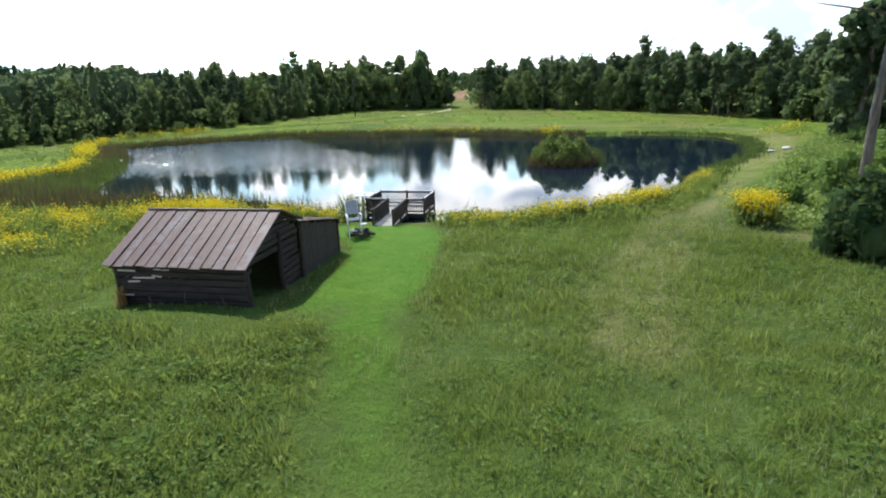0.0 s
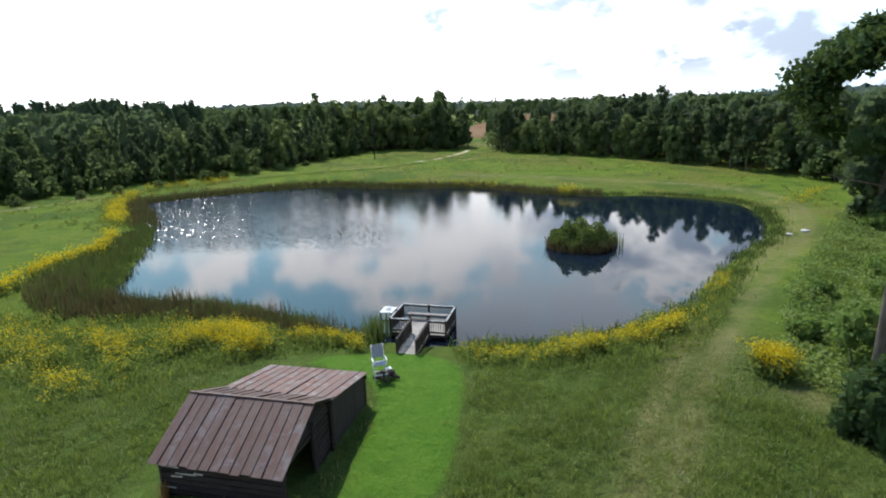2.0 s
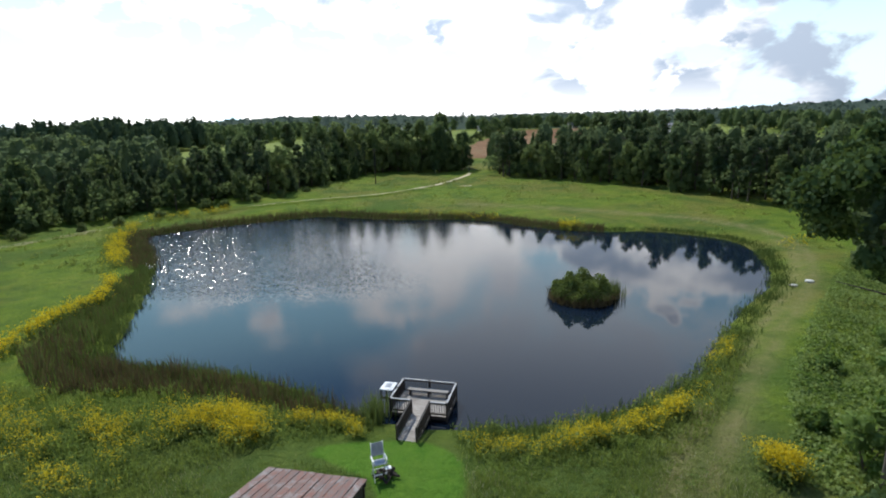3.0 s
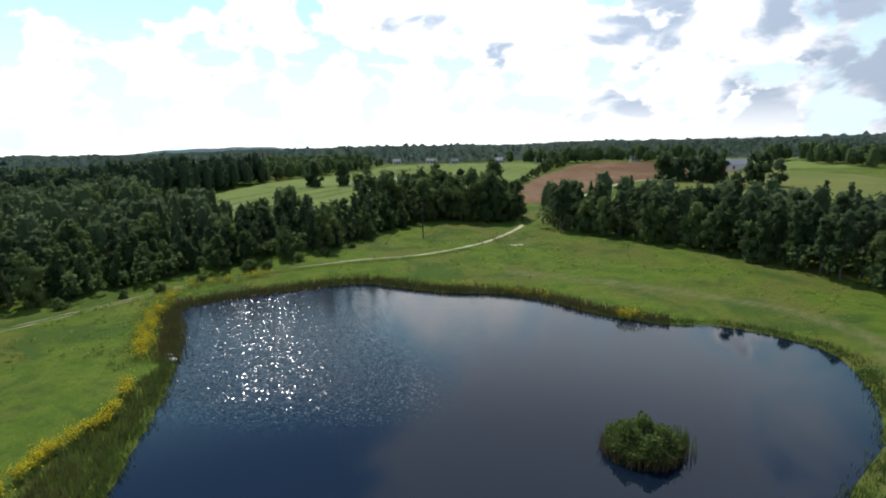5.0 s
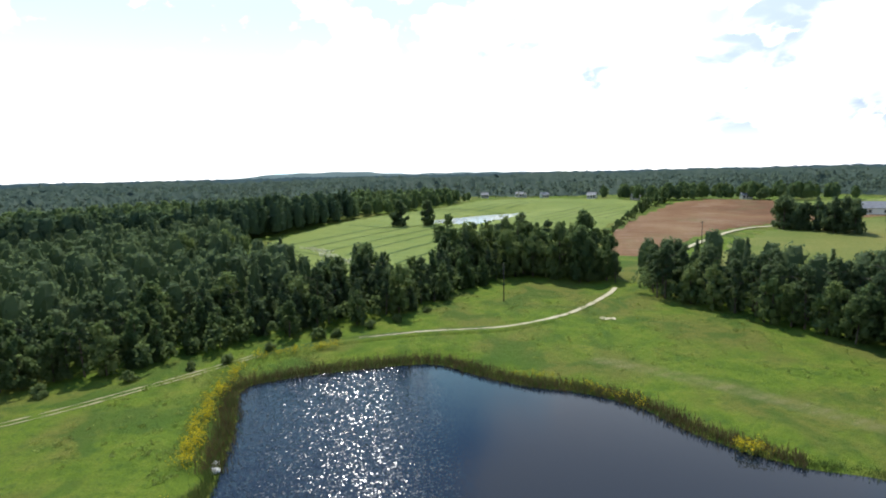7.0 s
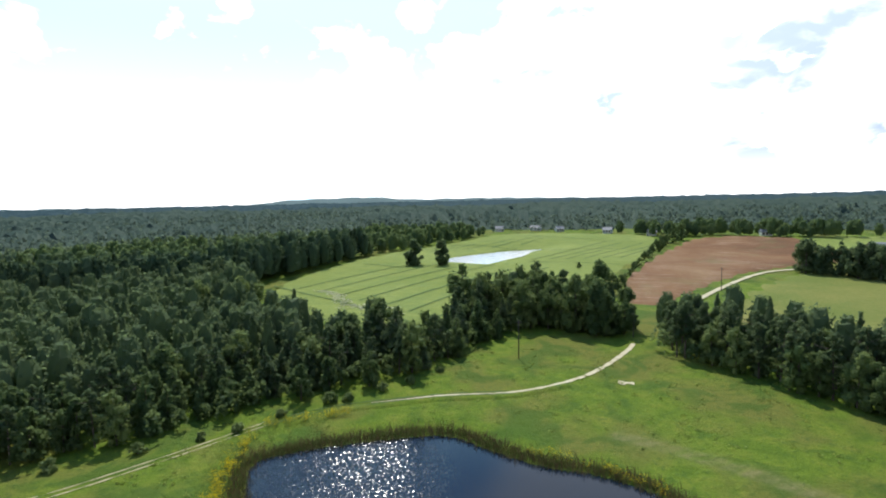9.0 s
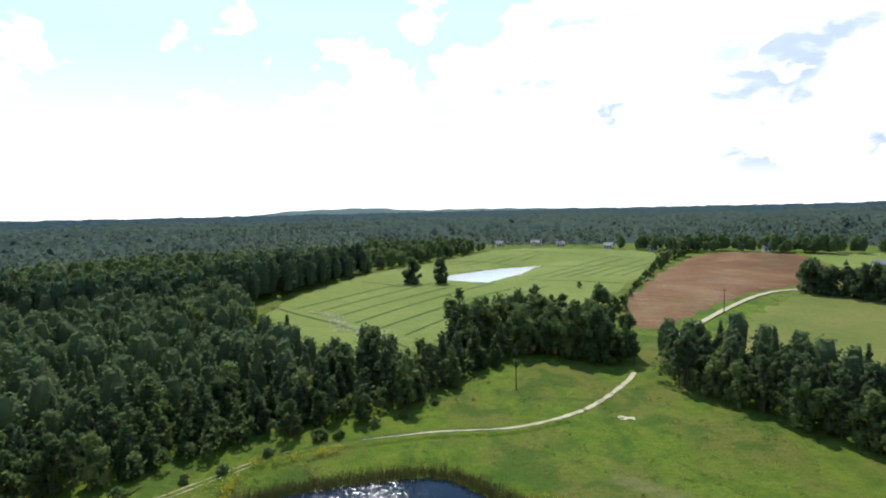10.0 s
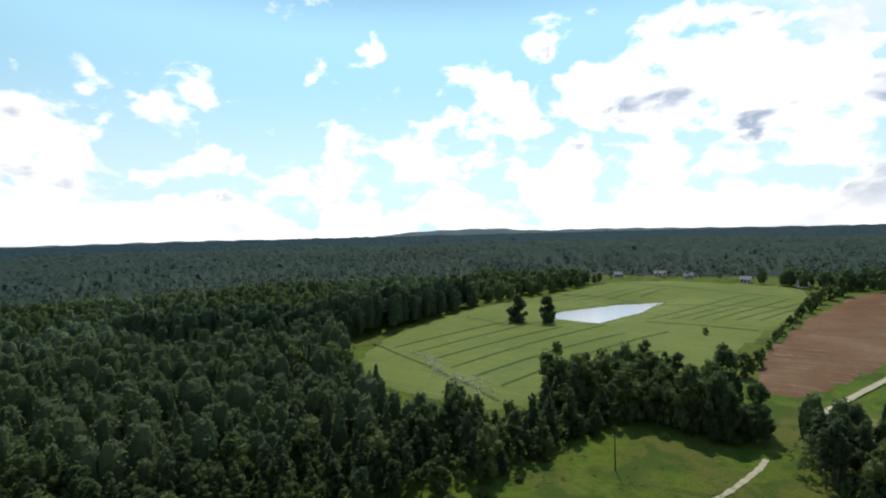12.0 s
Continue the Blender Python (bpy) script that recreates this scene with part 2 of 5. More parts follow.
M = {
    "meadow": material("meadow_grass", meadow_look, 0.95, spec=0.1),
    "pasture": material("pasture", pasture_look, 0.95, spec=0.1),
    "crop": material("green_crop", crop_look, 0.95, spec=0.1),
    "soil": material("ploughed_soil", soil_look, 0.95, spec=0.1),
    "dirt": material("pale_dirt", dirt_look, 0.95, spec=0.1),
    "rut": material("worn_rut", plain_look((0.40, 0.35, 0.20), (0.20, 0.21, 0.07), 0.6, 0.03), 0.95, spec=0.1),
    "furrow": material("dark_crop", plain_look((0.075, 0.115, 0.032), (0.12, 0.165, 0.05), 0.15, 0.2), 0.95, spec=0.1),
    "log": material("weathered_log", wood_look((0.016, 0.013, 0.012), (0.055, 0.045, 0.039)), 0.85),
    "board": material("grey_board", wood_look((0.028, 0.024, 0.022), (0.078, 0.068, 0.060)), 0.85),
    "pale_board": material("pale_board", wood_look((0.42, 0.38, 0.34), (0.62, 0.58, 0.53)), 0.8),
    "deck": material("bleached_deck", wood_look((0.30, 0.26, 0.22), (0.50, 0.46, 0.41)), 0.8),
    "rail": material("brown_rail", wood_look((0.030, 0.024, 0.020), (0.090, 0.070, 0.056)), 0.75),
    "rail_cap": material("bleached_rail", wood_look((0.36, 0.35, 0.34), (0.58, 0.57, 0.56)), 0.7),
    "tin": material("rusty_tin", tin_look((0.112, 0.072, 0.060), (0.104, 0.046, 0.032), (0.150, 0.126, 0.128)), 0.6, spec=0.4),
    "red_tin": material("red_rusty_tin", tin_look((0.135, 0.110, 0.103), (0.185, 0.074, 0.052), (0.25, 0.232, 0.222)), 0.6, spec=0.4),
    "seam": material("dark_seam", plain_look((0.026, 0.018, 0.016), (0.060, 0.040, 0.034)), 0.7),
    "white": material("white_paint", plain_look((0.78, 0.78, 0.77), (0.55, 0.54, 0.52)), 0.5),
    "cloth": material("grey_cloth", plain_look((0.34, 0.36, 0.39), (0.24, 0.25, 0.27), 6.0), 0.9),
    "ash": material("charred_wood", plain_look((0.035, 0.03, 0.028), (0.10, 0.07, 0.05), 5.0, 0.02), 0.95),
    "bark": material("bark", wood_look((0.075, 0.060, 0.048), (0.19, 0.16, 0.13), (6, 6, 0.8)), 0.9),
    "stone": material("pale_stone", plain_look((0.55, 0.53, 0.48), (0.36, 0.34, 0.30), 2.0, 0.03), 0.9),
    "roof": material("grey_roof", plain_look((0.22, 0.22, 0.23), (0.13, 0.13, 0.14), 0.8), 0.7),
    "siding": material("white_siding", plain_look((0.72, 0.71, 0.68), (0.58, 0.56, 0.52), 0.5), 0.7),
    "pane": material("dark_pane", plain_look((0.03, 0.035, 0.04), (0.05, 0.055, 0.06)), 0.15, spec=0.5),
    "grass": leafy("grass_blades", (0.062, 0.108, 0.022), (0.230, 0.276, 0.062), (0.24, 0.32, 0.055), massed=True),
    "seed": leafy("seed_heads", (0.26, 0.25, 0.13), (0.45, 0.43, 0.27), (0.40, 0.38, 0.20), 0.3),
    "weed": leafy("meadow_weeds", (0.088, 0.134, 0.030), (0.235, 0.275, 0.070), (0.24, 0.30, 0.06), massed=True),
    "reed": leafy("reeds", (0.052, 0.092, 0.022), (0.125, 0.155, 0.046), (0.15, 0.20, 0.05), 0.38),
    "brown_reed": leafy("brown_reeds", (0.075, 0.058, 0.032), (0.160, 0.122, 0.060), (0.15, 0.12, 0.05), 0.3),
    "sedge": leafy("sedge_leaves", (0.080, 0.110, 0.032), (0.150, 0.180, 0.058), (0.18, 0.24, 0.05), 0.4),
    # pine green shifted to blue: the haze of distance sits in the colour
    "hazed_needle": leafy("hazed_pines", (0.055, 0.090, 0.074), (0.104, 0.140, 0.104), (0.12, 0.16, 0.11), 0.42, True, 0.22, 0.12, 0.75),
    # both far canopy sheets carry haze as a blue tint, stronger at the horizon
    "canopy": leafy("hazed_canopy", (0.032, 0.058, 0.050), (0.068, 0.097, 0.074), (0.06, 0.09, 0.06), 0.35, True, 0.22, 0.12, 0.75),
    "horizon": leafy("hazed_horizon_trees", (0.038, 0.069, 0.078), (0.056, 0.092, 0.104), (0.06, 0.09, 0.08), 0.3, True, 0.25, 0.0, 0.8),
    "dusk_needle": leafy("dark_pines", (0.042, 0.076, 0.040), (0.084, 0.122, 0.060), (0.08, 0.12, 0.05), 0.35, True),
    "young_leaf": leafy("young_plantation", (0.110, 0.160, 0.095), (0.195, 0.240, 0.125), (0.19, 0.25, 0.10), 0.4, True),
    "scrub": leafy("pale_scrub", (0.48, 0.48, 0.34), (0.70, 0.70, 0.54), (0.55, 0.55, 0.36), 0.4, True, 0.2),
    "straw": leafy("dry_stalks", (0.30, 0.17, 0.06), (0.50, 0.33, 0.13), (0.40, 0.25, 0.10), 0.25),
    "gold": leafy("goldenrod_flowers", (0.38, 0.30, 0.018), (0.74, 0.58, 0.030), (0.66, 0.52, 0.03), 0.35),
    "leaf": leafy("broad_leaves", (0.062, 0.106, 0.044), (0.138, 0.180, 0.064), (0.155, 0.215, 0.075), 0.54, True, 0.5, 0.3, 0.5),
    "shrub": leafy("shrub_leaves", (0.072, 0.125, 0.030), (0.170, 0.240, 0.064), (0.19, 0.29, 0.05), 0.42, massed=True),
    "rank": leafy("rank_leaves", (0.070, 0.125, 0.032), (0.215, 0.275, 0.085), (0.22, 0.31, 0.06), 0.42, True, 0.7),
    "oak": leafy("oak_leaves", (0.036, 0.066, 0.024), (0.080, 0.122, 0.042), (0.10, 0.15, 0.035), 0.35, True),
    "needle": leafy("pine_needles", (0.060, 0.100, 0.052), (0.124, 0.164, 0.074), (0.145, 0.195, 0.082), 0.54, True, 0.5, 0.3, 0.5),
    "light_leaf": leafy("light_leaves", (0.100, 0.148, 0.050), (0.190, 0.236, 0.086), (0.20, 0.26, 0.08), 0.42, True),
}


def water_material(name, tint, ruffle, calm, wavelets=0.0):
    """Pond water: a clear skin over dark depth, glassy in the lee and finely ruffled where the breeze touches it."""
    m = bpy.data.materials.new(name)
    m.use_nodes = True
    n = Nodes(m.node_tree)
    bsdf = m.node_tree.nodes["Principled BSDF"]
    p = m.node_tree.nodes.new("ShaderNodeTexCoord").outputs["Object"]
    bsdf.inputs["Base Color"].default_value = (*tint, 1)
    bsdf.inputs["Roughness"].default_value = 0.03
    bsdf.inputs["IOR"].default_value = 1.33
    sep = n.add("ShaderNodeSeparateXYZ", Vector=p)
    # the breeze ruffles the open western water; the lee under the eastern trees stays glassy
    wander = n.math("MULTIPLY", n.math("SUBTRACT", n.noise(p, 0.05, 3), 0.5), 1.1)
    across = n.math("DIVIDE", n.math("ADD", sep.outputs[0], 29.0), 19.0)
    along = n.math("DIVIDE", n.math("SUBTRACT", sep.outputs[1], 74.0), 33.0)
    reach = n.math("ADD", n.math("SQRT", n.math("ADD", n.math("POWER", n.math("ABSOLUTE", across), 2.0), n.math("POWER", n.math("ABSOLUTE", along), 2.0))), wander)
    lee = n.span(n.math("ADD", sep.outputs[0], n.math("MULTIPLY", wander, 9.0)), -4.0, 14.0, 0.5, 0.08)
    gust = n.math("MULTIPLY", n.math("MAXIMUM", n.span(reach, 0.40, 1.45, 1.0, 0.0), lee), n.span(n.math("ADD", sep.outputs[1], n.math("MULTIPLY", wander, 12.0)), 42.0, 60.0, 0.28, 1.0)) if calm < 0.5 else calm

    def slopes(scale, detail, turn):
        t = n.tree.nodes.new("ShaderNodeTexNoise")
        n.feed(t.inputs["Vector"], n.scaled(p, (1.0, 0.8, 1), turn))
        t.inputs["Scale"].default_value, t.inputs["Detail"].default_value, t.inputs["Roughness"].default_value = scale, detail, 0.6
        v = n.tree.nodes.new("ShaderNodeVectorMath")
        v.operation = "SUBTRACT"
        n.feed(v.inputs[0], t.outputs["Color"])
        v.inputs[1].default_value = (0.5, 0.5, 0.5)
        return v.outputs[0]

    both = n.tree.nodes.new("ShaderNodeVectorMath")
    both.operation = "MULTIPLY_ADD"
    both.inputs[1].default_value = (0.7, 0.7, 0.7)
    n.feed(both.inputs[0], slopes(11.0, 1, 15)), n.feed(both.inputs[2], slopes(26.0, 1, -25))
    tilt = n.tree.nodes.new("ShaderNodeVectorMath")
    tilt.operation = "SCALE"
    n.feed(tilt.inputs[0], both.outputs[0]), n.feed(tilt.inputs[3], n.math("MULTIPLY", n.math("MINIMUM", gust, 0.48), ruffle))
    # here and there a wavelet stands steeper than the rest
    cells = n.tree.nodes.new("ShaderNodeTexVoronoi")
    n.feed(cells.inputs["Vector"], n.scaled(p, (1.0, 1.3, 1), 10))
    cells.inputs["Scale"].default_value = 5.8
    pick = n.add("ShaderNodeSeparateXYZ", Vector=cells.outputs["Color"])
    slant = n.math("ADD", sep.outputs[0], n.math("MULTIPLY", n.math("SUBTRACT", sep.outputs[1], 52.0), 0.5))
    choppy = n.math("MULTIPLY", n.span(n.math("ADD", sep.outputs[1], n.math("MULTIPLY", wander, 8.0)), 49.5, 60.0), n.span(n.math("ADD", slant, n.math("MULTIPLY", wander, 8.0)), -14.0, 0.0, 1.0, 0.0))
    steep = n.math("MULTIPLY", n.math("POWER", pick.outputs[2], 2.5), n.math("MULTIPLY", choppy, wavelets))
    # the wavelets run towards the light, so they lean mostly along that line
    across_wind = n.math("MULTIPLY", n.math("MULTIPLY", n.math("SUBTRACT", pick.outputs[0], 0.5), 0.12), steep)
    down_wind = n.math("MULTIPLY", n.math("SUBTRACT", pick.outputs[1], 0.5), steep)
    lean = n.tree.nodes.new("ShaderNodeCombineXYZ")
    n.feed(lean.inputs[0], across_wind), n.feed(lean.inputs[1], down_wind)
    more = n.scaled(lean.outputs[0], (1, 1, 1), SUN_LEFT)
    total = n.tree.nodes.new("ShaderNodeVectorMath")
    total.operation = "ADD"
    n.feed(total.inputs[0], more), n.feed(total.inputs[1], tilt.outputs[0])
    flat = n.add("ShaderNodeVectorMath")
    flat.operation = "MULTIPLY_ADD"
    n.feed(flat.inputs[0], total.outputs[0])
    flat.inputs[1].default_value, flat.inputs[2].default_value = (1, 1, 0), (0, 0, 1)
    unit = n.add("ShaderNodeVectorMath")
    unit.operation = "NORMALIZE"
    n.feed(unit.inputs[0], flat.outputs[0])
    n.feed(bsdf.inputs["Normal"], unit.outputs[0])
    n.feed(bsdf.inputs["Roughness"], n.math("ADD", n.span(gust, 0.0, 1.0, 0.02, 0.06), n.math("MULTIPLY", choppy, 0.13 if wavelets else 0.0)))
    return m


M["water"] = water_material("pond_water", (0.006, 0.012, 0.022), 0.22, 0.03, 1.12)
# far pond: mirrored bright sky is painted in as a pale base colour
M["far_water"] = water_material("sky_pale_pond_water", (0.55, 0.57, 0.58), 0.4, 1.0)


# ---- mesh helpers ----
def mesh_of(name, verts, faces, mat, smooth=False):
    """A mesh from arrays: verts (n, 3) and faces (m, 3 or 4)."""
    verts, faces = np.asarray(verts, np.float32), np.asarray(faces, np.int32)
    k = faces.shape[1]
    me = bpy.data.meshes.new(name)
    me.vertices.add(len(verts)), me.loops.add(faces.size), me.polygons.add(len(faces))
    me.vertices.foreach_set("co", verts.ravel())
    me.loops.foreach_set("vertex_index", faces.ravel())
    me.polygons.foreach_set("loop_start", np.arange(0, faces.size, k, dtype=np.int32))
    me.polygons.foreach_set("use_smooth", np.full(len(faces), smooth))
    me.update(calc_edges=True)
    me.materials.append(mat)
    return me


def part(name, bm, mat, parent, label=""):
    """Links a bmesh, or a ready mesh, as one mesh object under a thing or part."""
    if isinstance(bm, bmesh.types.BMesh):
        me = bpy.data.meshes.new(name)
        bm.to_mesh(me)
        bm.free()
        me.materials.append(mat)
    else:
        me = bm
    ob = new(name, me)
    ob.parent = parent
    return tagged(ob, label)


def thing(name, m, label, category, group="", kind=""):
    ob = new(name)
    ob.empty_display_size = 0.3
    ob.matrix_basis = m
    return tagged(ob, label, category, group, kind)


def box(bm, cx, cy, cz, sx, sy, sz, m=None, bevel=0.0):
    """A box with softened edges into bm; m turns and places it."""
    r = bmesh.ops.create_cube(bm, size=1.0, matrix=(m or Matrix()) @ Matrix.Translation((cx, cy, cz)) @ Matrix.Diagonal((sx, sy, sz, 1)))
    if bevel:
        edges = {e for v in r["verts"] for e in v.link_edges}
        bmesh.ops.bevel(bm, geom=list(edges), offset=bevel, segments=1, affect="EDGES", profile=0.6)
    return r["verts"]


def beam(bm, a, b, w, h, bevel=0.0):
    """A squared beam from a to b, w wide and h high."""
    a, b = Vector(a), Vector(b)
    m = Matrix.Translation((a + b) / 2) @ (b - a).to_track_quat("X", "Z").to_matrix().to_4x4()
    return box(bm, 0, 0, 0, (b - a).length, w, h, m, bevel)


def rod(bm, a, b, r0, r1, sides=8, wobble=0.0, steps=1):
    """A tapered round rod from a to b, slightly crooked if wobble is given."""
    a, b = Vector(a), Vector(b)
    q = (b - a).to_track_quat("Z", "Y").to_matrix()
    rings = []
    for i in range(steps + 1):
        f = i / steps
        c = a.lerp(b, f) + (Vector((random.uniform(-1, 1), random.uniform(-1, 1), 0)) * wobble if 0 < i < steps else Vector())
        r = r0 + (r1 - r0) * f
        rings.append([bm.verts.new(c + q @ Vector((r * math.cos(k * math.tau / sides), r * math.sin(k * math.tau / sides), 0))) for k in range(sides)])
    for lo, hi in zip(rings, rings[1:]):
        for k in range(sides):
            bm.faces.new((lo[k], lo[(k + 1) % sides], hi[(k + 1) % sides], hi[k])).smooth = True
    bm.faces.new(rings[0][::-1]), bm.faces.new(rings[-1])


def leaves(centres, size, squash=1.0, gen=rng):
    """Small leaf faces, one at each centre, each turned its own way: arrays of corners and faces."""
    n = len(centres)
    size = np.broadcast_to(np.asarray(size, float), (n,)) * gen.uniform(0.65, 1.35, n)
    a = gen.normal(size=(n, 3))
    a[:, 2] *= squash
    a /= np.linalg.norm(a, axis=1)[:, None] + 1e-9
    b = np.cross(a, gen.normal(size=(n, 3)))
    b /= np.linalg.norm(b, axis=1)[:, None] + 1e-9
    a, b = a * size[:, None] * 0.5, b * size[:, None] * 0.36
    v = np.stack([centres - a, centres + b - a * 0.1, centres + a, centres - b - a * 0.1], 1).reshape(-1, 3)
    return v, np.arange(4 * n).reshape(-1, 4)


def outward(me, ways, corners=4):
    """Keeps with each leaf the way its clump faces."""
    me.attributes.new("outward", "FLOAT_VECTOR", "POINT").data.foreach_set("vector", np.repeat(ways, corners, 0).astype(np.float32).ravel())
    return me


def upward(me, corners):
    """Low growth: each leaf or blade faces more or less to the sky."""
    n = len(me.vertices) // corners
    ways = rng.normal(size=(n, 3)) * 0.38 + (0, 0, 1)
    return outward(me, ways / np.linalg.norm(ways, axis=1)[:, None], corners)


def blades(roots, height, width, lean=0.35, gen=rng):
    """Upright blades, a bent pair of faces each: corners and three-sided faces."""
    n = len(roots)
    height = np.broadcast_to(np.asarray(height, float), (n,)) * gen.uniform(0.6, 1.3, n)
    turn = gen.uniform(0, math.tau, n)
    side = np.stack([np.cos(turn), np.sin(turn), np.zeros(n)], 1) * (np.broadcast_to(np.asarray(width, float), (n,))[:, None] * 0.5)
    bend = gen.normal(size=(n, 3)) * lean * height[:, None]
    bend[:, 2] = 0
    top = roots + bend
    top[:, 2] += height
    mid = roots + bend * 0.35
    mid[:, 2] += height * 0.55
    v = np.stack([roots - side, roots + side, mid + side * 0.8, mid - side * 0.8, top], 1).reshape(-1, 3)
    k = np.arange(n)[:, None] * 5
    f = np.concatenate([k + [0, 1, 2], k + [0, 2, 3], k + [3, 2, 4]], 1).reshape(-1, 3)
    return v, f


def join(*sets):
    """Several (corners, faces) as one."""
    vs, fs, at = [], [], 0
    for v, f in sets:
        vs.append(v), fs.append(f + at)
        at += len(v)
    return np.concatenate(vs), np.concatenate(fs)


def rounded(points, per=8):
    """A smooth closed curve through the points."""
    p = np.asarray(points, float)
    out = []
    for i in range(len(p)):
        a, b, c, d = p[i - 1], p[i], p[(i + 1) % len(p)], p[(i + 2) % len(p)]
        for t in np.arange(per) / per:
            out.append(0.5 * (2 * b + (c - a) * t + (2 * a - 5 * b + 4 * c - d) * t * t + (3 * b - a - 3 * c + d) * t ** 3))
    return np.array(out)


def smooth_line(points, per=10):
    p = np.asarray(points, float)
    p = np.concatenate([[2 * p[0] - p[1]], p, [2 * p[-1] - p[-2]]])
    out = []
    for i in range(1, len(p) - 2):
        a, b, c, d = p[i - 1:i + 3]
        for t in np.arange(per) / per:
            out.append(0.5 * (2 * b + (c - a) * t + (2 * a - 5 * b + 4 * c - d) * t * t + (3 * b - a - 3 * c + d) * t ** 3))
    return np.array(out + [p[-2]])


def inside(poly, x, y):
    x, y = np.asarray(x, float), np.asarray(y, float)
    r = np.zeros(x.shape, bool)
    for (ax, ay), (bx, by) in zip(poly, np.roll(poly, -1, 0)):
        hit = ((ay > y) != (by > y)) & (x < (bx - ax) * (y - ay) / (by - ay + 1e-12) + ax)
        r ^= hit
    return r


def shore(poly, x, y):
    """Distance to the outline: positive outside, negative inside."""
    x, y = np.asarray(x, float), np.asarray(y, float)
    d = np.full(x.shape, 1e9)
    for (ax, ay), (bx, by) in zip(poly, np.roll(poly, -1, 0)):
        ex, ey = bx - ax, by - ay
        t = np.clip(((x - ax) * ex + (y - ay) * ey) / (ex * ex + ey * ey + 1e-12), 0, 1)
        d = np.minimum(d, np.hypot(x - ax - t * ex, y - ay - t * ey))
    return np.where(inside(poly, x, y), -d, d)


def ease(a, b, x):
    t = np.clip((x - a) / (b - a), 0, 1)
    return t * t * (3 - 2 * t)


# ---- the lie of the land ----
POND = rounded([(-26, 37), (-29, 43), (-35, 57), (-44, 73), (-51.8, 84.5), (-47.5, 90.6), (-38.5, 97), (-27.5, 102.6), (-20, 100.2), (-10.4, 97), (-3, 96.8), (5, 93.8), (11.8, 87.2), (20.5, 82.6), (29, 81.5),
                (36.5, 74), (35, 63), (30, 53), (23, 45), (16, 35), (9.5, 30), (2, 27.8), (-5, 28.6), (-12, 33), (-19, 35.5)], 6)
FAR_POND = np.array([(-89, 276), (-90, 297), (-73, 330), (-50, 352), (-54, 306), (-63, 270), (-80, 271)], float)
FAR_LEVEL = 8.2
ISLAND = (11.0, 50.3)


def swells(x, y):
    return np.sin(x * 0.05 + 1.3) * np.sin(y * 0.045 + 0.4) + np.interp(np.hypot(x, y), (60, 130), (0.6, 0.0)) * np.sin(x * 0.31 - y * 0.23) * np.sin(y * 0.37 + 1.9)


def land(x, y):
    """Height of the ground at x, y (arrays)."""
    x, y = np.asarray(x, float), np.asarray(y, float)
    z = np.interp(y, (-300, -40, 0, 14, 30, 95, 130, 155, 200, 250, 340, 400, 700, 1500, 2500, 4500), (3, 1.2, 0.45, 0.36, 0.4, 0.55, 2.3, 2.6, 5.0, 7.4, 9.6, 13.2, 17, 21, 30, 32))
    z = z + swells(x, y) * np.interp(np.hypot(x, y), (10, 60, 300, 1500), (0.05, 0.12, 0.3, 3.0))
    # a low swell before the shed
    z = z + 0.52 * np.exp(-((x + 8.2) / 4.6) ** 2 - ((y - 12.6) / 3.0) ** 2)
    near = (x > -80) & (x < 60) & (y > 5) & (y < 130)
    if near.any():
        d = shore(POND, x[near], y[near])
        zn = z[near]
        zn = np.where(d > 0, zn * ease(-0.5, 5.0, d) + 0.10 * ease(0, 0.6, d), -1.4 * ease(0, 6, -d))
        r = np.hypot((x[near] - ISLAND[0]) / 1.1, y[near] - ISLAND[1])
        z[near] = np.maximum(zn, 0.35 - 1.6 * ease(1.2, 3.3, r))
    far = (x > -130) & (x < -10) & (y > 230) & (y < 390)
    if far.any():
        d = shore(FAR_POND, x[far], y[far])
        zf = z[far]
        z[far] = np.where(d > 0, (FAR_LEVEL + 0.15) * (1 - ease(0, 22, d)) + zf * ease(0, 22, d), FAR_LEVEL - 2.6 * ease(0, 2.5, -d))
    return z


def spaced(a, b, step, growth, end_lo, end_hi):
    mid = list(np.arange(a, b + step / 2, step))
    lo, s = [a], step
    while lo[-1] > end_lo:
        s *= growth
        lo.append(lo[-1] - s)
    hi, s = [mid[-1]], step
    while hi[-1] < end_hi:
        s *= growth
        hi.append(hi[-1] + s)
    return np.array(lo[:0:-1] + mid + hi[1:])


def grid_faces(nx, ny):
    i = np.arange(nx * ny).reshape(ny, nx)
    return np.stack([i[:-1, :-1], i[:-1, 1:], i[1:, 1:], i[1:, :-1]], -1).reshape(-1, 4)


def near_line(line, x, y):
    """Distance to an open line."""
    d = np.full(x.shape, 1e9)
    for (ax, ay), (bx, by) in zip(line[:-1], line[1:]):
        ex, ey = bx - ax, by - ay
        t = np.clip(((x - ax) * ex + (y - ay) * ey) / (ex * ex + ey * ey + 1e-12), 0, 1)
        d = np.minimum(d, np.hypot(x - ax - t * ex, y - ay - t * ey))
    return d


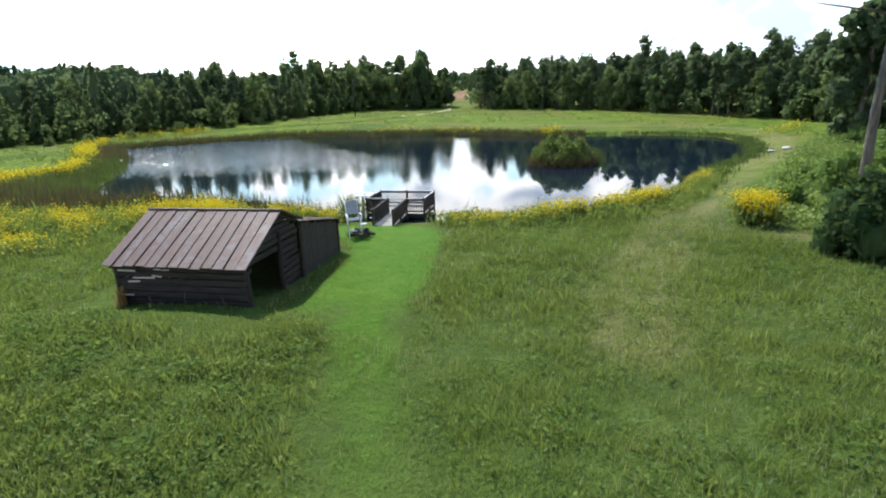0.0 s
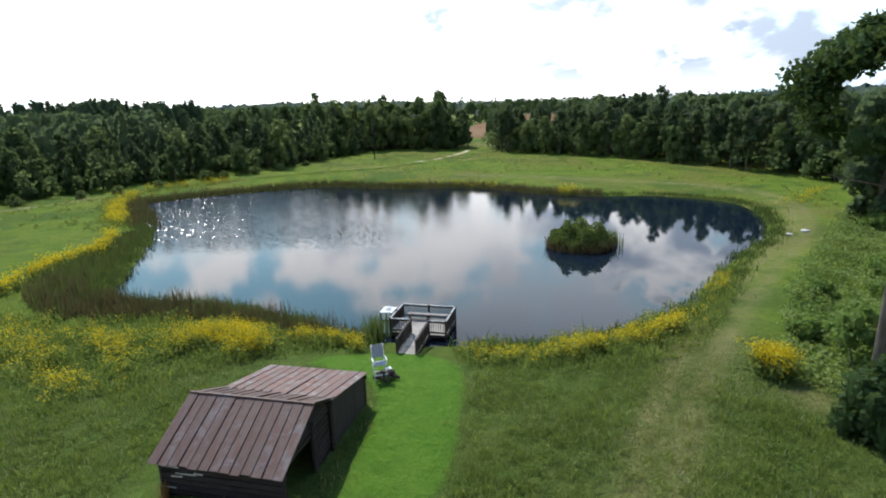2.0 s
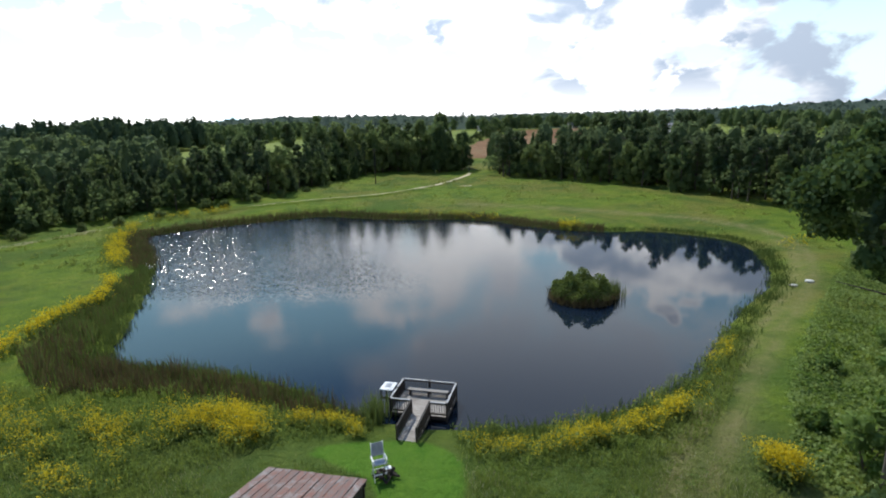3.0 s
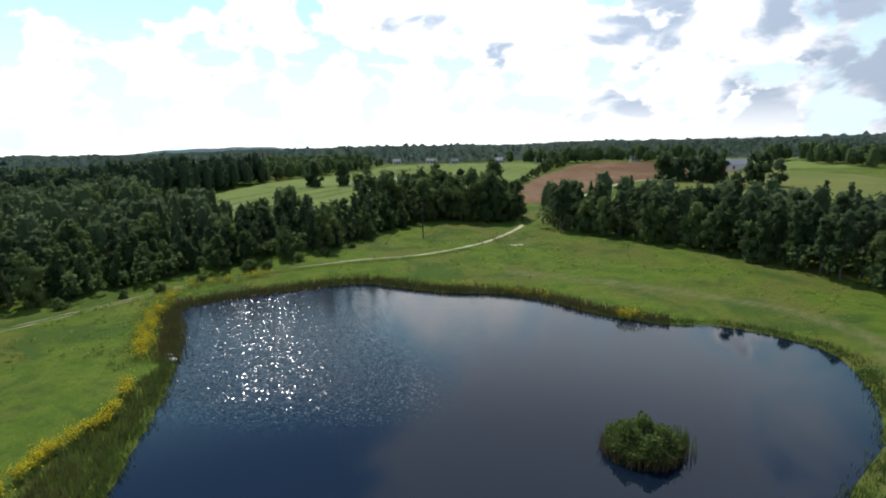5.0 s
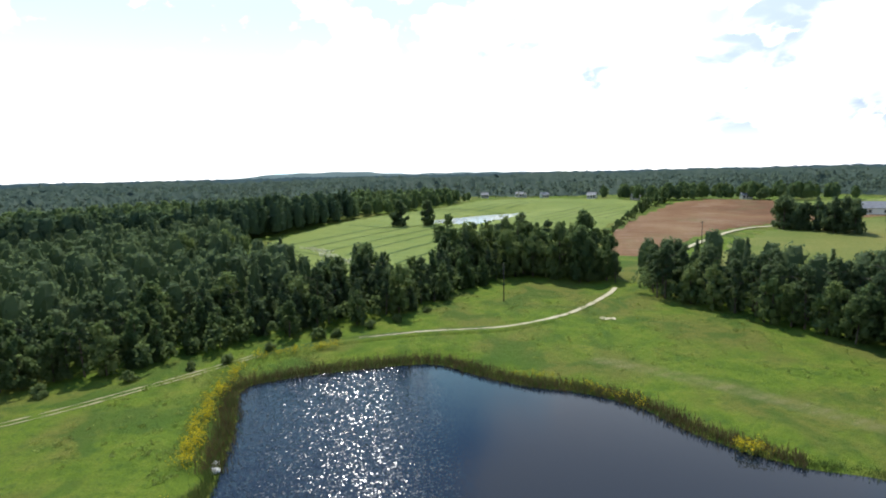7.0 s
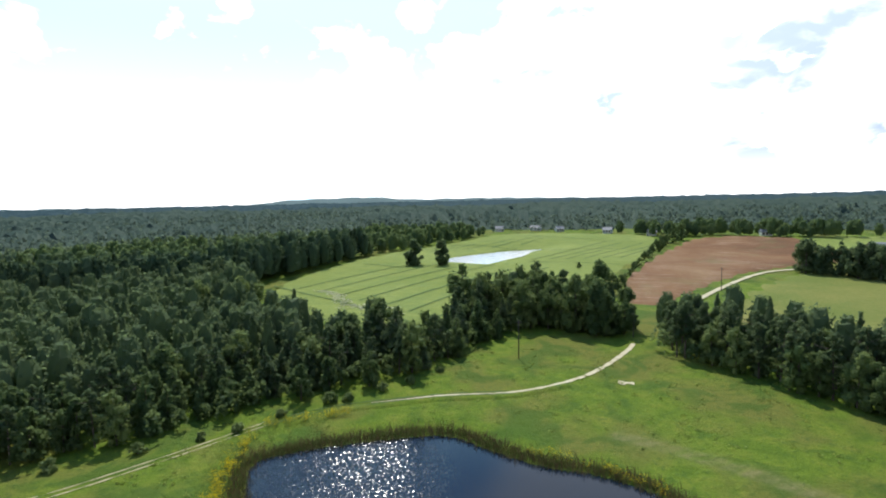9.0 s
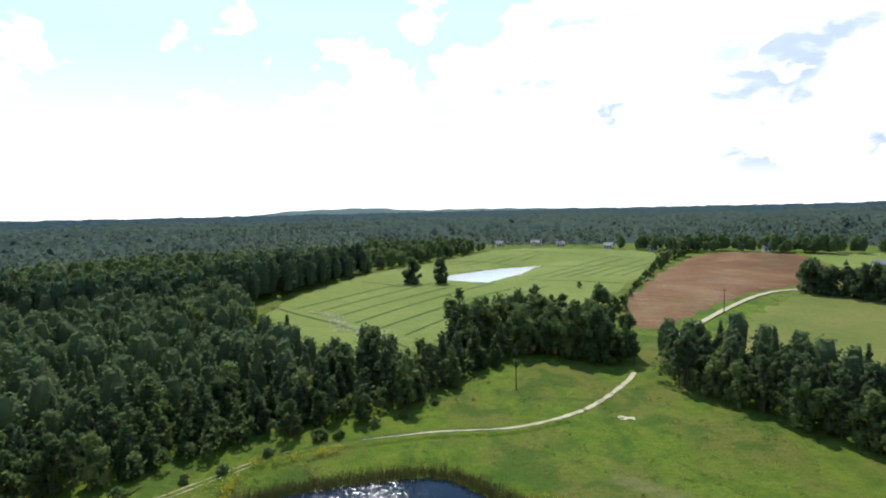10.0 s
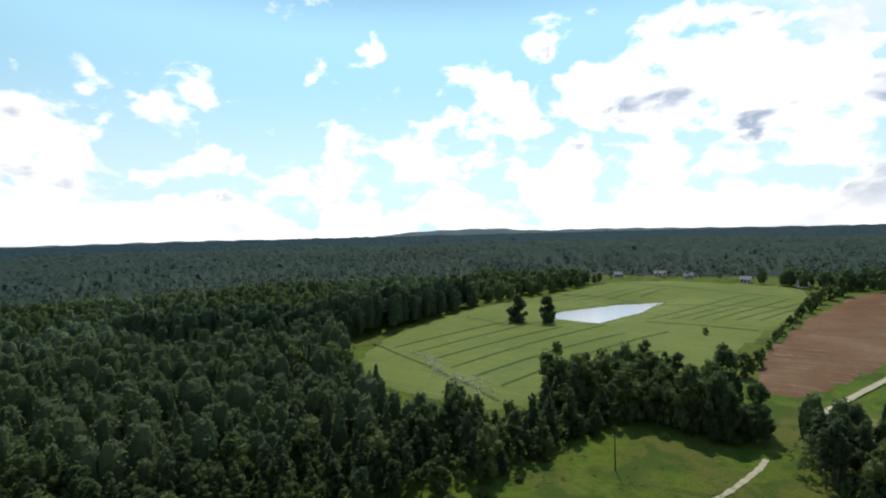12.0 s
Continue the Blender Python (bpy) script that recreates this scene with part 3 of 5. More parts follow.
LAWN = rounded([(-3.4, 13.0), (-1.4, 13.0), (-0.9, 16), (-0.5, 20), (-0.3, 23.5), (-1.2, 25.6), (-3.2, 26.5), (-6.2, 26.1), (-8.0, 25.2), (-6.5, 24.2), (-4.5, 22.8), (-3.9, 20.5), (-4.2, 17.0), (-4.6, 14.6)], 5)
APRON = [(-11.2, 17.0), (-10.9, 14.9), (-10.2, 14.4), (-8.0, 13.9), (-5.6, 13.6), (-4.4, 14.4)]
STRIP = [(-2.4, 13.6), (-1.9, 10), (-1.2, 6.5), (-0.8, 3)]
PATH = smooth_line([(4.5, 12), (7.5, 19), (12.3, 26.6), (20, 37), (29, 48), (35.5, 57), (41, 68), (42, 80), (34, 92), (16, 102), (0, 108)], 6)


def build_ground():
    xs = np.unique(np.round(np.concatenate([spaced(-80, 62, 1.0, 1.07, -4600, 4600), np.arange(-14, 16, 0.6), np.arange(-100, -40, 3.0)]), 2))
    ys = np.unique(np.round(np.concatenate([spaced(4, 132, 1.0, 1.07, -1500, 4600), np.arange(4, 30, 0.6), np.arange(258, 366, 4.0)]), 2))
    gx, gy = np.meshgrid(xs, ys)
    x, y = gx.ravel(), gy.ravel()
    v = np.stack([x, y, land(x, y)], -1)
    me = mesh_of("ground", v, grid_faces(len(xs), len(ys)), M["meadow"], True)
    mown, worn = np.zeros(len(x)), np.zeros(len(x))
    k = (np.abs(x) < 60) & (y > -5) & (y < 125)
    mown[k] = np.maximum((1 - ease(-0.6, 0.7, shore(LAWN, x[k], y[k]))) * np.interp(y[k], (12.4, 14.2, 17.5), (0.30, 0.50, 1.0)), 0.45 * (1 - ease(0.3, 0.9, near_line(APRON, x[k], y[k]))))
    mown[k] = np.maximum(mown[k], (1 - ease(0.5, 1.7, near_line(STRIP, x[k], y[k]))) * np.interp(y[k], (3, 13), (0.30, 0.58)))
    d = near_line(PATH, x[k], y[k])
    worn[k] = np.maximum(np.exp(-((d - 0.75) / 0.50) ** 2) * 0.9 + 0.30 * np.exp(-(d / 2.0) ** 2), np.exp(-((x[k] - 14.0) / 1.4) ** 2 - ((y[k] - 21.2) / 1.2) ** 2))
    tall = (1 - ease(23, 34, y)) * ease(-60, -30, x) * (1 - ease(13, 18, x)) * ease(-14, 8, y)
    for name, value in (("mown", mown), ("worn", worn), ("tall", tall)):
        me.attributes.new(name, "FLOAT", "POINT").data.foreach_set("value", value.astype(np.float32))
    tagged(new("ground", me), "rolling rough meadow of green grass reaching the horizon", "ground", kind="structure")


def drape(name, poly, step, lift, mat, label, category, edge=0.0):
    """A sheet that follows the land inside an outline."""
    poly = np.asarray(poly, float)
    bm = bmesh.new()
    loop = [bm.verts.new((x, y, 0)) for x, y in poly]
    bm.faces.new(loop)
    lo, hi = poly.min(0), poly.max(0)
    for axis in (0, 1):
        for c in np.arange(lo[axis] + step, hi[axis], step):
            at, no = [0, 0, 0], [0, 0, 0]
            at[axis], no[axis] = c, 1
            bmesh.ops.bisect_plane(bm, geom=bm.verts[:] + bm.edges[:] + bm.faces[:], plane_co=at, plane_no=no)
    xy = np.array([v.co[:2] for v in bm.verts])
    for v, z in zip(bm.verts, land(xy[:, 0], xy[:, 1]) + lift):
        v.co.z = z - (lift + 0.35 if v.is_boundary and lift > 0.2 else 0.0)
    if bm.faces and sum(f.normal.z for f in bm.faces) < 0:
        bmesh.ops.reverse_faces(bm, faces=bm.faces[:])
    me = bpy.data.meshes.new(name)
    bm.to_mesh(me), bm.free()
    me.polygons.foreach_set("use_smooth", np.ones(len(me.polygons), bool))
    me.materials.append(mat)
    return tagged(new(name, me), label, category, kind="structure")


def ribbons(name, lines, width, lift, mat, label, category, across=4, ragged=0.12, taper=0.0, crown=0.0):
    """Bands that follow the land along lines, with uneven edges; all in one sheet."""
    sets = []
    for line in lines:
        p = smooth_line(line, 12)
        d = np.gradient(p, axis=0)
        d /= np.linalg.norm(d, axis=1)[:, None]
        side = np.stack([-d[:, 1], d[:, 0]], 1)
        wob = 1 + ragged * np.sin(np.arange(len(p)) * 1.7) + ragged * rng.normal(size=len(p)) * 0.6
        if taper:
            wob = wob * np.interp(np.arange(len(p)) / len(p), (0, taper), (0.15, 1.0))
        off = np.linspace(-0.5, 0.5, across)
        xy = p[:, None, :] + side[:, None, :] * (off[None, :, None] * width * wob[:, None, None])
        z = land(xy[..., 0].ravel(), xy[..., 1].ravel()) + lift + np.tile(crown * (1 - (2 * off) ** 2), len(p))
        sets.append((np.concatenate([xy.reshape(-1, 2), z[:, None]], 1), grid_faces(across, len(p))[:, ::-1]))
    return tagged(new(name, mesh_of(name, *join(*sets), mat, True)), label, category, kind="structure")


build_ground()
GREEN = rounded([(-122, 176), (-141, 232), (-136, 290), (-118, 345), (-95, 402), (-66, 428), (-20, 418), (16, 396), (14, 330), (3, 285), (-8, 235), (-14, 205), (-42, 192), (-56, 160), (-90, 160)], 4)
BROWN = rounded([(-3, 208), (-1, 240), (8, 285), (20, 335), (44, 390), (94, 388), (102, 336), (150, 330), (130, 316), (86, 296), (52, 268), (30, 234), (14, 204), (6, 196)], 4)
YARD = rounded([(10, 168), (20, 190), (38, 222), (62, 262), (100, 300), (150, 300), (150, 200), (90, 150), (55, 140), (30, 150)], 4)
ROAD = [(-92, 46), (-78, 60), (-70, 71), (-63, 85), (-57.5, 97), (-48, 106), (-32, 115.3), (-20, 120), (-10.6, 127.5), (-4.7, 137), (0.5, 151), (5, 165), (14, 191), (32, 229), (52, 262), (72, 281), (112, 343)]
drape("crop_field", GREEN, 6.0, 0.45, M["crop"], "pale green crop field beyond the woods", "field")
drape("ploughed_field", BROWN, 6.0, 0.48, M["soil"], "reddish brown ploughed field", "field")
drape("pasture", YARD, 6.0, 0.28, M["pasture"], "green pasture beside the dirt road", "field")
ribbons("far_road", [[(11, 184)] + ROAD[12:]], 1.9, 0.34, M["dirt"], "pale dirt road beyond the wood's gap", "road", 5, 0.1, 0.15)
ribbons("dirt_road", [[(-44, 108.6), (-38, 112)] + ROAD[6:11] + [(2.2, 158)]], 1.15, 0.09, M["dirt"], "pale dirt road winding through the grass", "road", 5, 0.14, 0.7)
ribbons("road_verge", [[(x + 0.75, y - 1.35) for x, y in [(-50, 105), (-45, 107.8), (-38, 112)] + ROAD[6:9]]], 2.3, -0.03, M["meadow"], "low grassy verge beside the dirt road", "verge", 7, 0.1, 0.0, 0.36)
ribbons("wheel_track", [[(x - s * 0.5, y + s * 0.45) for x, y in ROAD[:5]] for s in (-1, 1)], 0.28, 0.07, M["rut"], "pair of worn wheel ruts through grass", "track", 3, 0.45)
ribbons("grassy_rut", [[(x - s * 0.5, y + s * 0.45) for x, y in ROAD[4:8]] for s in (-1, 1)], 0.34, 0.10, M["furrow"], "pair of dark grassy ruts above the pond", "track", 3, 0.5)
def crop_lines():
    """Planted strips run away from the wood; a ditch and a few headlands cross them."""
    lines = []

    def run(a, heading, length, bend):
        a, pts = np.array(a, float), []
        for q in np.arange(0, length, 7.0):
            h = radians(heading + bend * q / length)
            p = a + q * np.array((math.sin(h), math.cos(h)))
            if shore(GREEN, p[:1], p[1:])[0] > -3 or shore(FAR_POND, p[:1], p[1:])[0] < 5:
                break
            pts.append((p[0], p[1]))
        if len(pts) > 3:
            lines.append(pts)

    for k in range(9):
        f = k / 8
        run((-134 + 92 * f, 205 - 38 * f), 13 + 3 * f + random.uniform(-1.5, 1.5), random.uniform(55, 105), 6)
    for k in range(9):
        run((-54 + 8.5 * k, 286 + 2 * k), 20 + random.uniform(-2, 2), random.uniform(40, 110), 2)
    for k in range(5):
        run((-124 + 15 * k, 300 + 14 * k), 22, random.uniform(30, 70), 0)
    return lines + [[(-136, 203), (-116, 193), (-100, 186), (-86, 179), (-72, 172), (-60, 165)], [(-46, 281), (-24, 280), (-3, 276)], [(-112, 352), (-78, 345), (-46, 336), (-16, 336), (10, 338)],
                    [(-88, 403), (-60, 394), (-36, 384), (4, 372)], [(-126, 262), (-112, 258), (-100, 252)]]


ribbons("crop_track", crop_lines(), 1.0, 0.58, M["furrow"], "dark furrow lines between strips of green crop", "track", 3, 0.25)
drape("far_pasture", rounded([(104, 338), (150, 334), (200, 336), (210, 395), (150, 398), (100, 394)], 4), 6.0, 0.46, M["crop"], "pale green pasture behind the barn", "field")
drape("sand_patch", rounded([(-0.9, 129.6), (0.1, 128.7), (1.3, 129.6), (2.2, 129.2), (2.0, 131), (0.9, 130.6), (-0.5, 131.2)], 5), 1.0, 0.06, M["dirt"], "bare patch of pale sand in grass", "sand")


def build_water():
    for name, line, level, mat, label in (("water", POND, 0.0, M["water"], "dark calm pond water with fine ripples"), ("far_water", FAR_POND, FAR_LEVEL, M["far_water"], "farm pond in the crop field, sky shine painted into its colour")):
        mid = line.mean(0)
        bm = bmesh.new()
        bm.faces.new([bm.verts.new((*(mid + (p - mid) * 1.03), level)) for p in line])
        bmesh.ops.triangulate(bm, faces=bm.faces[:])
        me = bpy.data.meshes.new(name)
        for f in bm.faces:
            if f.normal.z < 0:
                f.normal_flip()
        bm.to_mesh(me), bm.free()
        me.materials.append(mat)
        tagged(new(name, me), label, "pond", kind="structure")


build_water()


# ---- trees ----
def crown_points(kind, n, h, r, gen):
    """Where the leaf clumps of a crown sit: a heap of uneven lobes."""
    lobes = []
    if kind == "broad":
        for _ in range(26):
            f = gen.uniform(0.10, 0.90)
            wide = r * math.sin(math.pi * min(0.96, f * 0.8 + 0.16)) ** 0.7
            a, q = gen.uniform(0, math.tau), gen.uniform(0.15, 0.88) * wide
            lobes.append((q * math.cos(a), q * math.sin(a), f * h, gen.uniform(0.18, 0.42) * r, gen.uniform(0.8, 1.6)))
        lobes.append((0, 0, h * 0.93, r * 0.24, 1.4))
    elif kind == "pine":
        for _ in range(24):
            f = gen.uniform(0.34, 0.96)
            wide = r * (1.15 - f * 0.75)
            a, q = gen.uniform(0, math.tau), gen.uniform(0.1, 0.8) * wide
            lobes.append((q * math.cos(a), q * math.sin(a), f * h, gen.uniform(0.17, 0.36) * r, gen.uniform(0.6, 1.1)))
        lobes.append((0, 0, h * 0.95, r * 0.25, 1.3))
    else:
        for i in range(26):
            f = 0.05 + 0.90 * i / 25
            wide = r * (1.0 - f ** 1.3) ** 0.75 + 0.1
            a, q = gen.uniform(0, math.tau), gen.uniform(0.15, 0.78) * wide
            lobes.append((q * math.cos(a), q * math.sin(a), f * h, wide * gen.uniform(0.28, 0.52) + 0.14, gen.uniform(1.0, 1.8)))
    lobes = np.array(lobes)
    w = lobes[:, 3] ** 2
    k = gen.choice(len(lobes), n, p=w / w.sum())
    d = gen.normal(size=(n, 3))
    d /= np.linalg.norm(d, axis=1)[:, None]
    way = d * 1.0
    d *= (gen.uniform(0.72, 1.05, n) * lobes[k, 3])[:, None]
    d[:, 2] *= lobes[k, 4]
    at = lobes[k, :3] + d
    way += (at - (0, 0, h * 0.55)) / (r, r, h * 0.6) * 0.6 + (0, 0, 0.4)
    return at, way / (np.linalg.norm(way, axis=1)[:, None] + 1e-9), lobes


def lump():
    """A rounded lump of quads about the origin."""
    v, f = [], []
    g = np.linspace(-1, 1, 2)
    for axis in range(3):
        for s in (-1, 1):
            k = len(v)
            for a in g:
                for b in g:
                    q = np.zeros(3)
                    q[axis], q[(axis + 1) % 3], q[(axis + 2) % 3] = s, a, b
                    v.append(q / np.linalg.norm(q))
            f.append([k, k + 2, k + 3, k + 1])
    return np.array(v), np.array(f)


def crown_mesh(name, kind, n, h, r, leaf, mat, gen):
    """A crown: dense inner foliage in lumps, and loose leaves all over it."""
    at, way, lobes = crown_points(kind, n, h, r, gen)
    v, f = lump()
    sets, ways = [leaves(at, leaf, gen=gen)], [np.repeat(way, 4, 0)]
    for x, y, z, size, tall in lobes:
        w = v * gen.uniform(0.60, 0.95, (len(v), 1)) * size * (1, 1, tall) + (x, y, z)
        sets.append((w, f))
        o = v + (w - (0, 0, h * 0.55)) / (r, r, h * 0.6) * 0.6 + (0, 0, 0.4)
        ways.append(o / np.linalg.norm(o, axis=1)[:, None])
    return outward(mesh_of(name, *join(*sets), mat), np.concatenate(ways), 1)


def trunk_mesh(h, r, gen, limbs=5, lean=(0, 0), lowest=0.3):
    bm = bmesh.new()
    top = Vector((lean[0], lean[1], h))
    rod(bm, (0, 0, -0.4), top * 0.5, r * 1.1, r * 0.65, 8, 0.06, 3)
    rod(bm, top * 0.5, top, r * 0.65, r * 0.12, 6, 0.1, 3)
    for _ in range(limbs):
        f, a = gen.uniform(lowest, 0.85), gen.uniform(0, math.tau)
        reach = h * gen.uniform(0.12, 0.24)
        rod(bm, top * f, top * f + Vector((math.cos(a) * reach, math.sin(a) * reach, reach * gen.uniform(0.2, 0.8))), r * 0.3, r * 0.06, 5, 0.08, 2)
    return bm


def tree_kind(kind, h, r, n, leaf, mat, seed, label):
    """One tree of unit sort: a tapered trunk with limbs, and a crown of many leaf clumps."""
    gen = np.random.default_rng(seed)
    t = thing("tree", pose(0, 0, 0), label, "tree", "trees of the wood's edge")
    part("trunk", trunk_mesh(h * 0.93, 0.012 * h + 0.06, gen), M["bark"], t)
    part("crown", crown_mesh("crown", kind, n, h, r, leaf, mat, gen), mat, t)
    return t


def scatter(poly, space, gen, jitter=0.42):
    poly = np.asarray(poly, float)
    lo, hi = poly.min(0), poly.max(0)
    gx, gy = np.meshgrid(np.arange(lo[0], hi[0], space), np.arange(lo[1], hi[1], space))
    gx, gy = gx.ravel() + gen.uniform(-jitter, jitter, gx.size) * space, gy.ravel() + gen.uniform(-jitter, jitter, gy.size) * space
    keep = inside(poly, gx, gy)
    return np.stack([gx[keep], gy[keep]], 1)


def edge_distance(line, xy):
    d = np.full(len(xy), 1e9)
    for a, b in zip(np.asarray(line[:-1], float), np.asarray(line[1:], float)):
        e = b - a
        t = np.clip(((xy - a) @ e) / (e @ e), 0, 1)
        d = np.minimum(d, np.linalg.norm(xy - a - t[:, None] * e, axis=1))
    return d


WEST_EDGE = [(-175, 44), (-120, 56), (-92, 66), (-82, 74), (-74, 82), (-68, 91), (-62.5, 101), (-52, 110.5), (-43.5, 121), (-39, 131), (-35, 145), (-30, 157), (-20, 167), (-12, 163), (2, 161)]
WEST_WOOD = WEST_EDGE + [(3, 168), (-6, 180), (-28, 186), (-44, 178), (-49, 168), (-43, 152), (-48, 142), (-60, 141), (-72, 136), (-91, 146), (-110, 159), (-126, 176), (-150, 196), (-200, 190), (-230, 90)]
EAST_EDGE = [(6.5, 154), (12, 148), (22, 140), (35, 128), (47, 114), (54, 100), (58, 84), (62, 66), (70, 50)]
EAST_WOOD = EAST_EDGE + [(100, 50), (96, 90), (84, 116), (64, 140), (40, 158), (22, 170), (9.5, 168)]


def plant_woods():
    gen = np.random.default_rng(21)
    kinds = {
        "broad": [tree_kind("broad", 12, 3.6, 1150, 0.55, M["leaf"], 1, "dense dark green broadleaf tree at the wood's edge"), tree_kind("broad", 11, 3.2, 1150, 0.55, M["leaf"], 2, "dense dark green broadleaf tree at the wood's edge"),
                  tree_kind("broad", 11, 3.3, 1100, 0.55, M["light_leaf"], 3, "lighter yellow-green broadleaf tree at the wood's edge")],
        "pine": [tree_kind("pine", 16, 3.3, 1050, 0.55, M["needle"], 4, "tall dark pine with a bare lower trunk"), tree_kind("pine", 15, 2.9, 1000, 0.55, M["needle"], 5, "tall dark pine with a bare lower trunk")],
        "cone": [tree_kind("cone", 10, 2.6, 1000, 0.50, M["needle"], 6, "dense young evergreen tree, green to the ground"), tree_kind("cone", 9, 2.9, 1000, 0.50, M["leaf"], 7, "dense young bushy tree, green to the ground")],
    }
    first = set()

    def plant(kind, x, y, size, tall=1.0):
        model = kinds[kind][gen.integers(len(kinds[kind]))]
        m = pose(x, y, land(np.array([x]), np.array([y]))[0] - 0.1, gen.uniform(-3, 3), gen.uniform(-3, 3), gen.uniform(0, 360))
        if model in first:
            ob = copy_thing(model, m)
        else:
            first.add(model)
            ob, model.matrix_basis = model, m
        ob.scale = (size, size, size * tall)

    west = scatter(WEST_WOOD, 4.2, gen)
    dw = edge_distance(WEST_EDGE, west)
    order = np.argsort(dw)
    near = [i for i in order if west[i, 0] > -120][:168]
    for i in near:
        x, y = west[i]
        back = np.interp(y, (80, 110, 140, 165), (1.0, 1.0, 1.15, 1.30))
        deep = np.interp(dw[i], (0, 8), (0.82, 1.08))
        kind = gen.choice(["broad", "pine", "cone"], p=[0.30, 0.20, 0.50] if x < -30 else [0.70, 0.20, 0.10])
        back *= np.interp(x, (-7, -3), (1.0, 0.68))
        plant(kind, x, y, back * deep * gen.uniform(0.68, 1.12) * (0.66 if kind == "pine" else 1.0))
    rest_w = np.delete(west, near, 0)
    east = scatter(EAST_WOOD, 3.7, gen)
    de = edge_distance(EAST_EDGE, east)
    near_e = np.argsort(de)[:138]
    for i in near_e:
        kind = gen.choice(["broad", "pine", "cone"], p=[0.36, 0.54, 0.10])
        plant(kind, *east[i], gen.uniform(0.70, 0.88) * (0.92 if kind == "pine" else 1.0) * np.interp(east[i][1], (70, 110, 150), (0.95, 1.0, 1.05)))
    rest_e = np.delete(east, near_e, 0)
    for x, y, s in ((-12.5, 166, 1.42), (-7, 165, 1.35), (-4.5, 163.5, 1.06)):
        plant("broad" if s > 1.05 else "pine", x, y, s)
    for x, y, s in ((-122, 148, 1.25), (-117, 152, 1.15), (-112, 154, 1.3), (-107, 156, 1.1)):
        m = pose(x, y, land(np.array([x]), np.array([y]))[0] - 0.1, 0, 0, gen.uniform(0, 360))
        copy_thing(kinds["broad"][2], m).scale = (s, s, s)
    for x, y, s in ((52, 116, 0.92), (57, 112, 0.9), (64, 104, 0.86), (45, 127, 1.0), (59, 102, 0.95), (62, 92, 0.95)):
        plant("pine", x, y, s)
    for kind in kinds.values():
        for model in kind:
            assert model in first
    return rest_w, rest_e


def low_trees(name, xy, h, gen, count, leaf, mat, wide=0.27, dense=True, rounded_share=0.62, skyward=0.0):
    """Many plain trees as one set of leaf faces."""
    n = len(xy)
    h = np.broadcast_to(h, (n,)) * gen.uniform(0.62, 1.28, n)
    z = land(xy[:, 0], xy[:, 1])
    f = 0.28 + 0.72 * gen.uniform(0, 1, (n, count)) ** 0.75
    prof_kind = gen.random(n) < (rounded_share if dense else 2.0)
    prof = np.where(prof_kind[:, None], np.sin(np.pi * np.clip(f * 0.86 + 0.1, 0, 1)) ** 0.6, (1.06 - f))
    a = gen.uniform(0, math.tau, (n, count))
    out = gen.uniform(0.35, 1.0, (n, count)) ** 0.5
    r = prof * h[:, None] * wide * out
    c = np.stack([xy[:, 0:1] + r * np.cos(a), xy[:, 1:2] + r * np.sin(a), z[:, None] + f * h[:, None]], -1).reshape(-1, 3)
    way = np.stack([out * np.cos(a), out * np.sin(a), (f - 0.45) * 1.7 + 0.45 + skyward], -1).reshape(-1, 3)
    if not dense:
        return outward(mesh_of(name, *leaves(c, leaf, gen=gen), mat), way / np.linalg.norm(way, axis=1)[:, None])
    # the dense inside of each crown
    level = np.array([0.15, 0.5, 0.78, 0.94])
    turn = np.arange(6) * math.tau / 6 + gen.uniform(0, 1, (n, 1))
    wideness = np.where(prof_kind[:, None], np.sin(np.pi * np.clip(level * 0.86 + 0.1, 0, 1)) ** 0.6, 1.06 - level) * h[:, None] * wide
    rad = wideness[:, :, None] * gen.uniform(0.5, 0.95, (n, 4, 6))
    core = np.stack([xy[:, 0, None, None] + rad * np.cos(turn)[:, None, :], xy[:, 1, None, None] + rad * np.sin(turn)[:, None, :],
                     z[:, None, None] + (level[None, :, None] + gen.uniform(-0.04, 0.04, (n, 4, 6))) * h[:, None, None]], -1)
    side = np.stack([np.broadcast_to(np.cos(turn)[:, None, :], rad.shape), np.broadcast_to(np.sin(turn)[:, None, :], rad.shape), np.broadcast_to((level * 1.7 - 0.35 + skyward)[None, :, None], rad.shape)], -1)
    k = np.arange(n)[:, None] * 24
    ring = np.concatenate([np.array([[6 * q + i, 6 * q + (i + 1) % 6, 6 * q + 6 + (i + 1) % 6, 6 * q + 6 + i] for i in range(6)]) for q in range(3)] + [np.array([[18, 19, 20, 21], [18, 21, 22, 23]])])
    faces = (k[:, :, None] + ring[None]).reshape(-1, 4)
    ways = np.concatenate([np.repeat(way, 4, 0), side.reshape(-1, 3)])
    return outward(mesh_of(name, *join(leaves(c, leaf, gen=gen), (core.reshape(-1, 3), faces)), mat), ways / np.linalg.norm(ways, axis=1)[:, None], 1)


